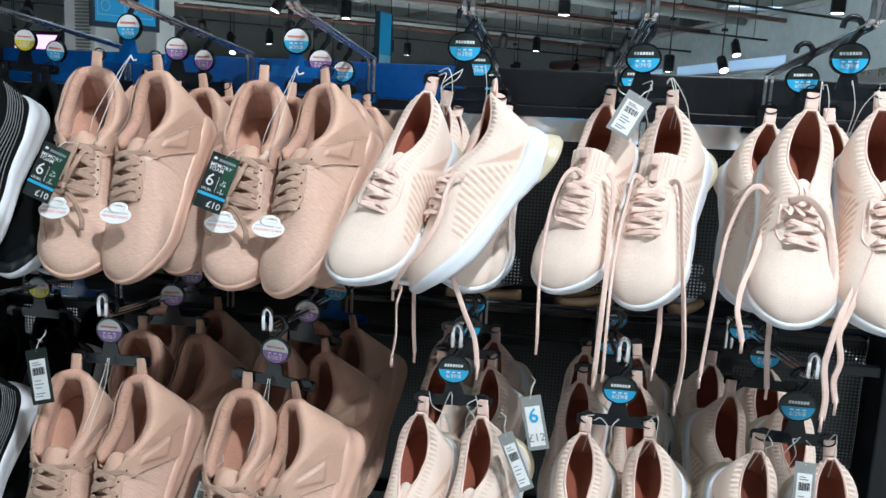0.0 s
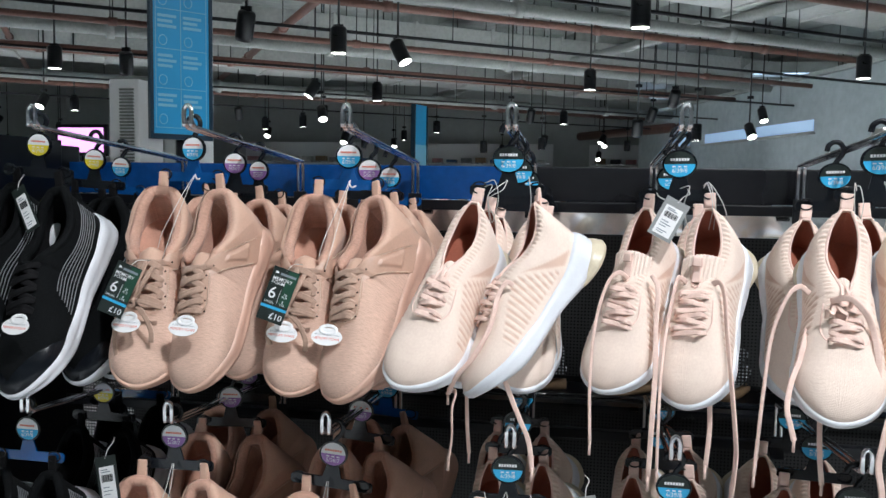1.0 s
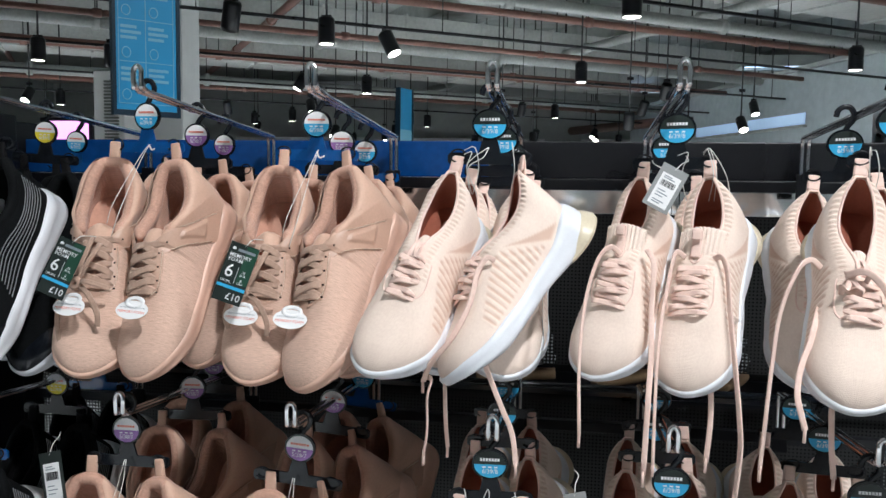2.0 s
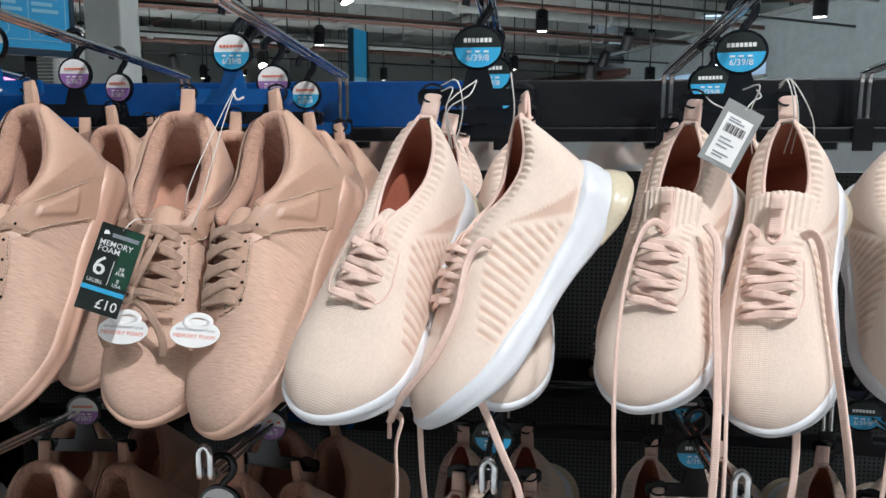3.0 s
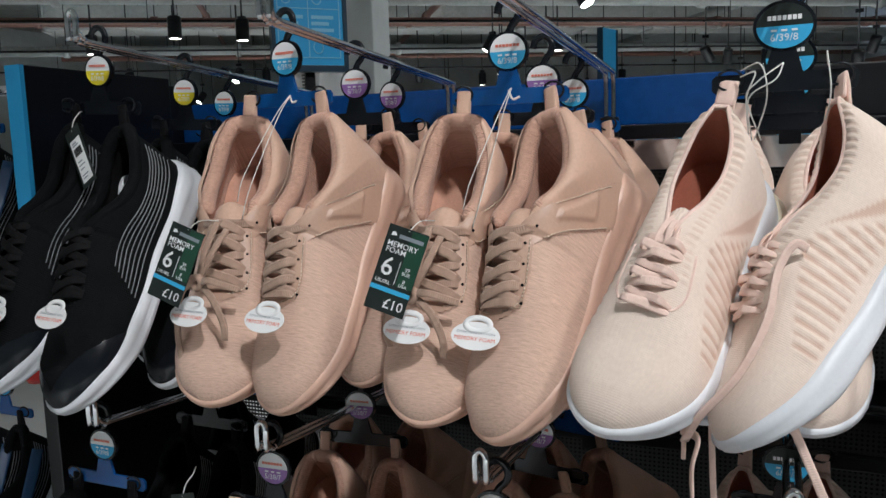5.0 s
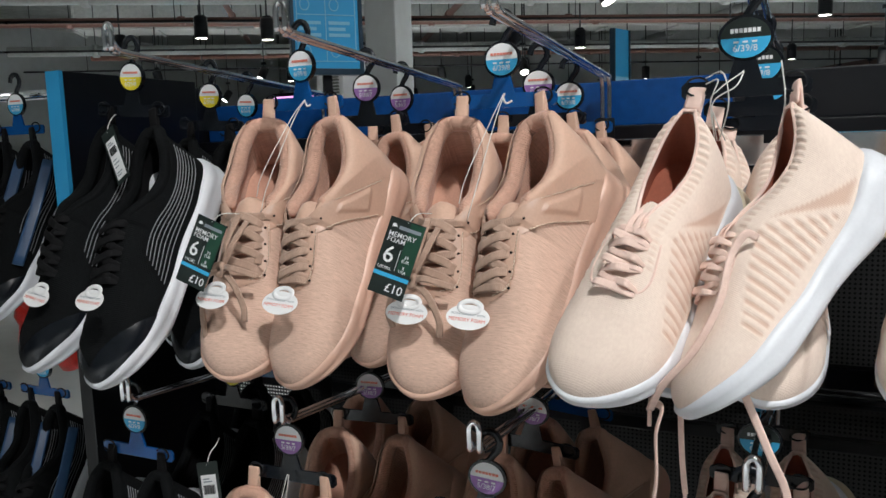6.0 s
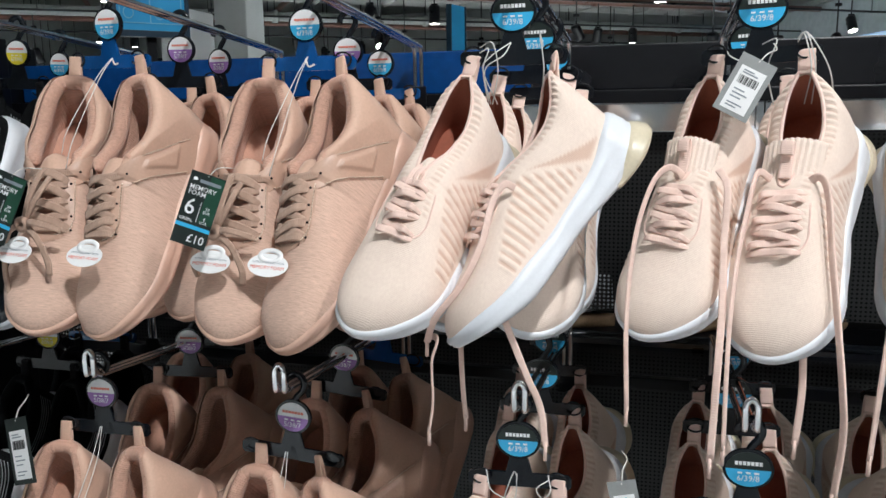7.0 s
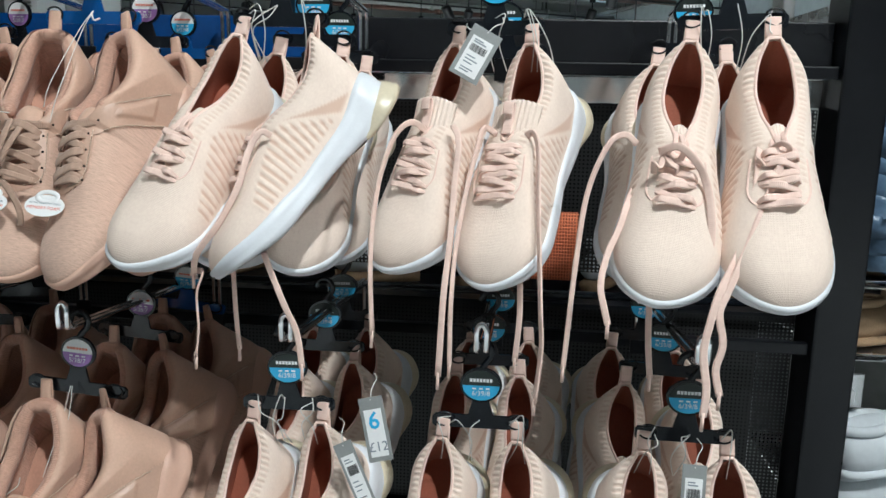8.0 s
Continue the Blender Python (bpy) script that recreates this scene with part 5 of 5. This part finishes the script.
price_tag(pose(0.085, 0.962, 1.513, -10, 28, 0), 0.0155, 0.026, paper_grey, True)
price_tag(pose(-0.800, 0.962, 1.508, -6, -30, -6), 0.0125, 0.034, card_black, True)
price_tag(pose(0.001, 0.900, 1.147, -12, -14, 0), 0.0125, 0.032, paper_grey, False, "6")
price_tag(pose(-0.018, 0.895, 1.098, -12, -24, 10), 0.0095, 0.036, paper_grey, True)
price_tag(pose(0.310, 0.895, 1.098, -12, 2, 0), 0.0115, 0.034, paper_grey, True)
price_tag(pose(-0.412, 0.890, 1.004, -12, 14, 0), 0.0135, 0.036, card_black, True)
price_tag(pose(-0.634, 0.890, 0.985, -12, 2, 0), 0.0200, 0.036, card_black, True)
price_tag(pose(-0.640, 0.905, 1.142, -8, -16, -8), 0.0175, 0.036, card_black, True)


def lace_end(shoe, points, half=0.0031, mat=knit_lace, up=(0, -1, 0.2)):
    path = [Vector(p) + (Vector((-0.003, -0.016, 0.002)) if shoe in (FRONT["E", 0], FRONT["E", 1]) else Vector()) for p in points]
    onto(shoe, "lace_end", ribbon([tuple(p) for p in path], half, 0.0011, up=up), mat, "")
    tip = path[-1]
    onto(shoe, "lace_tip", sweep([tip + Vector((0, 0, 0.004)), tip - Vector((0.0004, 0, 0.013))], 0.0017, sides=7, up=(0, 1, 0)), mat)


C1, C2, D1, D2, E1, E2 = (FRONT[k, n] for k in "CDE" for n in (0, 1))
lace_end(C1, [(-0.176, 0.900, 1.300), (-0.163, 0.880, 1.302), (-0.166, 0.872, 1.284), (-0.1655, 0.872, 1.25), (-0.169, 0.872, 1.222)])
lace_end(C1, [(-0.160, 0.95, 1.300), (-0.158, 0.95, 1.241), (-0.155, 0.95, 1.205)], 0.0025)
lace_end(C2, [(-0.108, 0.895, 1.322), (-0.100, 0.89, 1.305), (-0.086, 0.888, 1.272), (-0.075, 0.89, 1.245), (-0.070, 0.89, 1.21)])
lace_end(C2, [(-0.098, 0.893, 1.433), (-0.106, 0.887, 1.436), (-0.115, 0.880, 1.420), (-0.121, 0.868, 1.389), (-0.137, 0.860, 1.355), (-0.160, 0.862, 1.325), (-0.172, 0.880, 1.30)])
lace_end(D1, [(0.040, 0.958, 1.437), (0.026, 0.945, 1.447), (0.012, 0.928, 1.433), (0.000, 0.912, 1.39), (-0.005, 0.900, 1.327), (-0.003, 0.897, 1.245)])
lace_end(D1, [(0.066, 0.948, 1.445), (0.073, 0.937, 1.43), (0.071, 0.924, 1.387), (0.070, 0.902, 1.335), (0.067, 0.885, 1.29), (0.064, 0.880, 1.213)])
lace_end(D2, [(0.108, 0.955, 1.437), (0.097, 0.945, 1.443), (0.091, 0.935, 1.425), (0.082, 0.918, 1.38), (0.076, 0.897, 1.33), (0.074, 0.885, 1.28), (0.074, 0.885, 1.223)])
lace_end(D2, [(0.132, 0.950, 1.430), (0.143, 0.940, 1.440), (0.149, 0.932, 1.425), (0.151, 0.914, 1.38), (0.154, 0.893, 1.33), (0.157, 0.876, 1.28), (0.159, 0.875, 1.246), (0.155, 0.875, 1.195)], 0.0036)
lace_end(D2, [(0.137, 0.93, 1.30), (0.138, 0.93, 1.26), (0.135, 0.93, 1.215)], 0.003)
lace_end(E1, [(0.240, 0.925, 1.432), (0.228, 0.920, 1.440), (0.212, 0.905, 1.430), (0.196, 0.900, 1.386), (0.189, 0.897, 1.319), (0.186, 0.897, 1.271), (0.183, 0.897, 1.225)])
lace_end(E1, [(0.257, 0.905, 1.427), (0.272, 0.893, 1.432), (0.288, 0.890, 1.418), (0.298, 0.893, 1.398), (0.302, 0.885, 1.370), (0.302, 0.880, 1.34)], 0.0036)
lace_end(E1, [(0.240, 0.925, 1.392), (0.232, 0.908, 1.376), (0.226, 0.900, 1.358), (0.216, 0.890, 1.335), (0.211, 0.880, 1.310), (0.215, 0.877, 1.29), (0.219, 0.877, 1.275)])
lace_end(E1, [(0.265, 0.95, 1.285), (0.267, 0.95, 1.24), (0.271, 0.95, 1.202)])
lace_end(E2, [(0.346, 0.918, 1.432), (0.342, 0.905, 1.425), (0.338, 0.893, 1.389), (0.325, 0.876, 1.345), (0.308, 0.860, 1.312), (0.301, 0.855, 1.285), (0.298, 0.855, 1.26), (0.303, 0.855, 1.228), (0.302, 0.855, 1.203)], 0.0036)
lace_end(E2, [(0.366, 0.908, 1.428), (0.358, 0.895, 1.42), (0.349, 0.889, 1.395), (0.331, 0.873, 1.35), (0.315, 0.862, 1.312), (0.309, 0.858, 1.295), (0.314, 0.858, 1.268), (0.310, 0.858, 1.245), (0.315, 0.858, 1.222)], 0.0034)
for shoe, (x, y, z) in ((E1, (0.259, 0.890, 1.427)), (E2, (0.348, 0.893, 1.432))):
    for k, (dx, dz, c) in enumerate(((0.014, 0.003, 1), (-0.010, -0.007, -1), (0.010, -0.012, 1))):
        onto(shoe, "lace_curl", ribbon([(x, y, z), (x + dx * 0.5, y - 0.009, z + dz + 0.004 * c), (x + dx, y - 0.010, z + dz), (x + dx * 0.9, y - 0.004, z + dz - 0.010)], 0.0027, 0.0009, up=(0.3 * c, -1, 0.3)), knit_lace)

for shoe, (ox, oy, oz), drop in ((FRONT["B", 0], (0, 0, 0), 0.0), (FRONT["A", 0], (-0.201, -0.021, 0.006), 0.028)):
    def at(x, y, z):
        return (x + ox, y + oy, z + oz)
    knot = at(-0.392, 0.913, 1.386)
    bow = [[knot, at(-0.385, 0.915, 1.412), at(-0.383, 0.935, 1.440)], [knot, at(-0.379, 0.916, 1.410), at(-0.372, 0.932, 1.432)], [knot, at(-0.374, 0.906, 1.389), at(-0.352, 0.917, 1.380)],
           [knot, at(-0.372, 0.905, 1.374), at(-0.362, 0.906, 1.352), at(-0.363, 0.908, 1.336)], [knot, at(-0.404, 0.904, 1.378), at(-0.412, 0.904, 1.358 - drop * 0.6), at(-0.409, 0.906, 1.343 - drop * 1.4)]]
    for line in bow:
        onto(shoe, "bow_strand", ribbon(line, 0.0032, 0.0012, up=(0, -1, 0.4)), rose_lace)
    ball = [(knot[0] + 0.0055 * math.cos(a), knot[1] - 0.002, knot[2] + 0.005 * math.sin(a)) for a in np.linspace(0, 2 * math.pi, 13)[:-1]]
    onto(shoe, "bow_knot", sweep(ball, 0.0035, 0.0045, sides=8, up=(0, -1, 0), closed=True), rose_lace)


def cord(points, r=0.0005):
    ob = thing("tie_cord", "thin white plastic cord tying the shoe pair", "cord", "tie cords")
    part("strand", sweep(smooth_path(points, 6), r, sides=5), string_white, ob)


for x, y, z in ((-0.345, 1.00, 1.552), (-0.568, 0.985, 1.560)):
    cord([(x + 0.004, y + 0.028, z + 0.004), (x + 0.002, y, z - 0.02), (x - 0.012, y - 0.035, z - 0.075), (x - 0.018, y - 0.04, z - 0.10)])
    cord([(x + 0.005, y + 0.028, z + 0.004), (x + 0.006, y, z - 0.02), (x + 0.002, y - 0.045, z - 0.085), (x - 0.006, y - 0.05, z - 0.115)])
    cord([(x + 0.003, y + 0.026, z + 0.002), (x + 0.008, y + 0.022, z - 0.006), (x + 0.014, y + 0.024, z - 0.004)], 0.0011)
for x, z in ((-0.345, 1.148), (-0.568, 1.155)):
    cord([(x, 0.945, z + 0.006), (x - 0.004, 0.93, z - 0.03), (x - 0.010, 0.90, z - 0.08)])
    cord([(x + 0.002, 0.945, z + 0.006), (x + 0.003, 0.93, z - 0.03), (x - 0.004, 0.90, z - 0.085)])
tie_rng = random.Random(3)
for x0, x1, y, z in ((-0.152, -0.078, 0.972, 1.548), (0.065, 0.138, 1.0, 1.544), (0.293, 0.369, 0.972, 1.548), (-0.141, -0.066, 0.94, 1.148), (0.064, 0.140, 0.935, 1.144), (0.269, 0.350, 0.935, 1.143)):
    for k in range(5):
        a = tie_rng.choice((x0 + 0.008, x1 - 0.008, (x0 + x1) / 2))
        b = a + tie_rng.uniform(-0.025, 0.025)
        cord([(a, y, z + tie_rng.uniform(0, 0.012)), ((a + b) / 2 + tie_rng.uniform(-0.01, 0.01), y - 0.012, z + tie_rng.uniform(-0.01, 0.018)), (b, y - 0.008, z - 0.015), (b + tie_rng.uniform(-0.01, 0.01), y + 0.01, z - 0.045)], 0.0006)

# ---- what stands beside and behind the rack ----
blue_goods = material("slate_blue_foam", (0.11, 0.18, 0.28), 0.35, vary=0.15, scale=15)
white_goods = material("white_padded_cloth", (0.62, 0.66, 0.70), 0.6, vary=0.05, scale=12, bump=0.1)
tan_goods = material("tan_suede", (0.36, 0.24, 0.14), 0.8, vary=0.15, scale=30, bump=0.2)
red_goods = material("red_glossy_nylon", (0.55, 0.02, 0.015), 0.3, vary=0.2, scale=25, bump=0.3, bump_scale=60)
side_blue = material("blue_shoe_trim", (0.015, 0.06, 0.15), 0.4, vary=0.1)


def padded_slipper(name, label, m, mat, sole_mat, length=0.26, fat=1.0, group=""):
    """A soft closed slipper: rounded upper, collar roll and sole."""
    ob = thing(name, label, "shoe", group)
    ob.matrix_basis = m
    n = 22
    path = [(length * (i / (n - 1)), 0, 0.035) for i in range(n)]
    body = [0.044 * fat * (math.sin(math.pi * min(1, (i + 0.6) / n) ** 0.7) ** 0.45) for i in range(n)]
    part("upper", sweep(path, body, [b * (1.05 - 0.4 * i / n) for i, b in enumerate(body)], sides=20, up=(0, 0, 1)), mat, ob)
    part("sole", sweep([(p[0], 0, 0.003) for p in path], [b * 1.02 for b in body], 0.012, sides=16, up=(0, 0, 1)), sole_mat, ob)
    ring = [(0.055 + 0.045 * math.cos(a), 0.028 * fat * math.sin(a), 0.074) for a in np.linspace(0, 2 * math.pi, 25)[:-1]]
    part("collar", sweep(ring, 0.009, sides=8, closed=True), mat, ob)
    part("strap", sweep(smooth_path([(0.13, -0.043 * fat, 0.03), (0.13, -0.025 * fat, 0.066), (0.13, 0, 0.078), (0.13, 0.025 * fat, 0.066), (0.13, 0.043 * fat, 0.03)], 5), 0.014, 0.003, sides=8, up=(0, 0, 1)), mat, ob)
    return ob


# the next bay past the post
bay = thing("display_bay", "chrome shelving bay beside the black post", "shelf")
for z in (0.74, 1.045, 1.175, 1.30):
    part("shelf_rail", sweep([(0.665, 1.56, z), (2.2, 1.56, z)], 0.007, sides=8), chrome, bay)
    part("shelf", box(0.665, 2.2, 1.57, 1.95, z - 0.010, z - 0.004), steel, bay, smooth=False)
part("back_panel", box(0.665, 2.2, 1.955, 1.975, 0, 1.62), grey_pipe_mat, bay, smooth=False)
part("bay_post", box(2.2, 2.26, 1.9, 1.98, 0, 1.7, 0.004), steel, bay, smooth=False)
part("bay_post", box(0.640, 0.664, 1.9, 1.98, 0, 1.7, 0.004), steel, bay, smooth=False)
for k in range(4):
    x = 0.74 + 0.11 * k
    ob = thing("foam_clog", "slate blue ribbed foam clog hung on the bay rail", "shoe", "blue foam clogs")
    path = [(x + 0.004 * math.sin(i * 1.7), 1.50 + 0.0012 * i, 1.50 - 0.0085 * i) for i in range(36)]
    rad = [(0.020 + 0.032 * min(1, i / 9) - 0.018 * max(0, (i - 26) / 9)) * (1 + 0.07 * (i % 2)) for i in range(36)]
    part("shell", sweep(path, rad, [r * 0.8 for r in rad], sides=16, up=(0, -1, 0)), blue_goods, ob)
    part("hanger_strap", sweep([(x, 1.515, 1.50), (x, 1.555, 1.60), (x, 1.57, 1.62)], 0.006, 0.002, sides=8, up=(0, -1, 0)), steel, ob)
top = thing("bay_rail", "chrome hanging rail of the next bay", "rail")
part("rail", sweep([(0.652, 1.575, 1.625), (2.23, 1.575, 1.625)], 0.008, sides=8), chrome, top)
part("bracket", box(0.640, 0.665, 1.56, 1.96, 1.61, 1.64), steel, top, smooth=False)
for k, (x, y, z, rz, mat) in enumerate(((0.70, 1.62, 1.052, 25, tan_goods), (0.82, 1.66, 1.052, 60, tan_goods), (0.98, 1.62, 1.052, 40, tan_goods), (0.70, 1.64, 1.182, 10, white_goods), (0.86, 1.62, 1.182, 35, blue_goods), (1.02, 1.62, 1.182, 20, white_goods))):
    padded_slipper("slipper", "soft suede slipper lying on the bay shelf" if mat is tan_goods else "small folded slipper lying on the bay shelf", pose(x, y, z, 0, 0, rz), mat, tan_goods, 0.20, 0.8, "slippers on the shelf")
for k in range(6):
    padded_slipper("slipper", "white padded slipper lying in a heap", pose(0.66 + 0.10 * (k % 3), 1.46 - 0.02 * (k // 3), 0.80 + 0.085 * (k // 3), 0, -8, 20 + 9 * (k % 3)), white_goods, white_goods, 0.27, 1.15, "white slippers")
tray = thing("steel_tray", "steel wire tray under the white slippers", "tray")
part("tray", box(0.64, 1.3, 1.36, 1.555, 0.765, 0.782, 0.003), steel, tray, smooth=False)
part("leg", box(0.66, 0.68, 1.38, 1.40, 0, 0.765), steel, tray, smooth=False)
part("leg", box(1.26, 1.28, 1.38, 1.40, 0, 0.765), steel, tray, smooth=False)
clip = thing("steel_hook", "square steel end hook of the next bay", "hook")
part("plate", box(0.672, 0.702, 1.47, 1.476, 0.985, 1.045, 0.003), steel, clip, smooth=False)
part("arm", sweep([(0.687, 1.476, 1.035), (0.687, 1.56, 1.040)], 0.005, sides=8), chrome, clip)

# the bay before the side panel
part_rail = thing("bay_rail", "chrome hanging rail of the bay past the side panel", "rail")
part("rail", sweep([(-1.043, 1.20, 1.612), (-3.0, 1.20, 1.612)], 0.008, sides=8), chrome, part_rail)
part("rail_post", box(-3.04, -2.98, 1.17, 1.23, 0, 1.66, 0.004), black_metal, part_rail, smooth=False)
for x, z in ((-1.20, 1.555), (-1.34, 1.555), (-1.47, 1.555), (-1.20, 1.13), (-1.34, 1.13)):
    for n, dx in ((0, -0.032), (1, 0.032)):
        ob = hang_shoe(("black", n), (x + dx, 1.14, z), (x + dx + 0.02, 1.02, z - 0.285), 20)
        onto(ob, "blue_trim", ribbon([(x + dx + 0.045, 1.13, z - 0.05), (x + dx + 0.058, 1.09, z - 0.12), (x + dx + 0.060, 1.05, z - 0.20)], 0.008, 0.0012, up=(0.7, -0.7, 0)), side_blue, "blue side trim")
    hang_hanger("cyan", (x - 0.032, 1.14, z), (x + 0.032, 1.14, z), x)
lower_rail = thing("bay_rail", "chrome lower rail of the bay past the side panel", "rail")
part("rail", sweep([(-1.068, 1.62, 1.24), (-3.0, 1.62, 1.24)], 0.008, sides=8), chrome, lower_rail)
part("rail_post", box(-3.04, -2.98, 1.59, 1.65, 0, 1.66, 0.004), black_metal, lower_rail, smooth=False)
for k in range(5):
    x = -1.42 - 0.12 * k
    ob = thing("nylon_pouch", "glossy red nylon pouch hung on a rail", "bag", "red pouches")
    path = [(x + 0.006 * math.sin(i), 1.66 + 0.004 * math.cos(i * 2.1), 1.235 - 0.012 * i) for i in range(22)]
    part("pouch", sweep(path, [0.02 + 0.04 * math.sin(math.pi * (i + 0.5) / 22) ** 0.4 for i in range(22)], 0.028, sides=14, up=(0, -1, 0)), red_goods, ob)
    part("loop", sweep([(x, 1.66, 1.235), (x, 1.63, 1.252), (x, 1.605, 1.24)], 0.003, sides=6, up=(1, 0, 0)), black_lace, ob)

# goods on the far side, seen through the gap under the panel
for k in range(7):
    padded_slipper("slipper", "pale shoe lying on the shelf behind the rack", pose(-0.85 + 0.22 * k, 1.50 + 0.01 * (k % 2), 1.155, 0, 0, 12 + 25 * (k % 3)), (white_goods, tan_goods, white_goods)[k % 3], tan_goods, 0.15, 0.6, "shoes behind the rack")
shelf = thing("shelf_board", "black shelf board behind the rack panels", "shelf")
part("board", box(-1.03, 0.566, 1.425, 1.597, 1.135, 1.150), black_metal, shelf, smooth=False)

net_back = material("coral_net_lining", (0.42, 0.12, 0.06), 0.7, vary=0.1)
net = material("orange_netting", (0.75, 0.22, 0.10), 0.6, vary=0.1)
bag = thing("net_pouch", "small orange net pouch hung behind the trainers", "bag")
for k in range(20):
    part("cord_strand", sweep([(0.135 + 0.0042 * k, 1.345, 1.308), (0.137 + 0.0042 * k, 1.352, 1.205)], 0.0008, sides=5, up=(1, 0, 0)), net, bag)
    part("cross_strand", sweep([(0.133, 1.346, 1.306 - 0.005 * k), (0.219, 1.346, 1.306 - 0.005 * k)], 0.0008, sides=5), net, bag)
part("backing", box(0.134, 0.218, 1.354, 1.357, 1.204, 1.308), net_back, bag, smooth=False)
part("hang_cord", sweep([(0.150, 1.352, 1.307), (0.150, 1.362, 1.512)], 0.0009, sides=5, up=(1, 0, 0)), black_lace, bag)
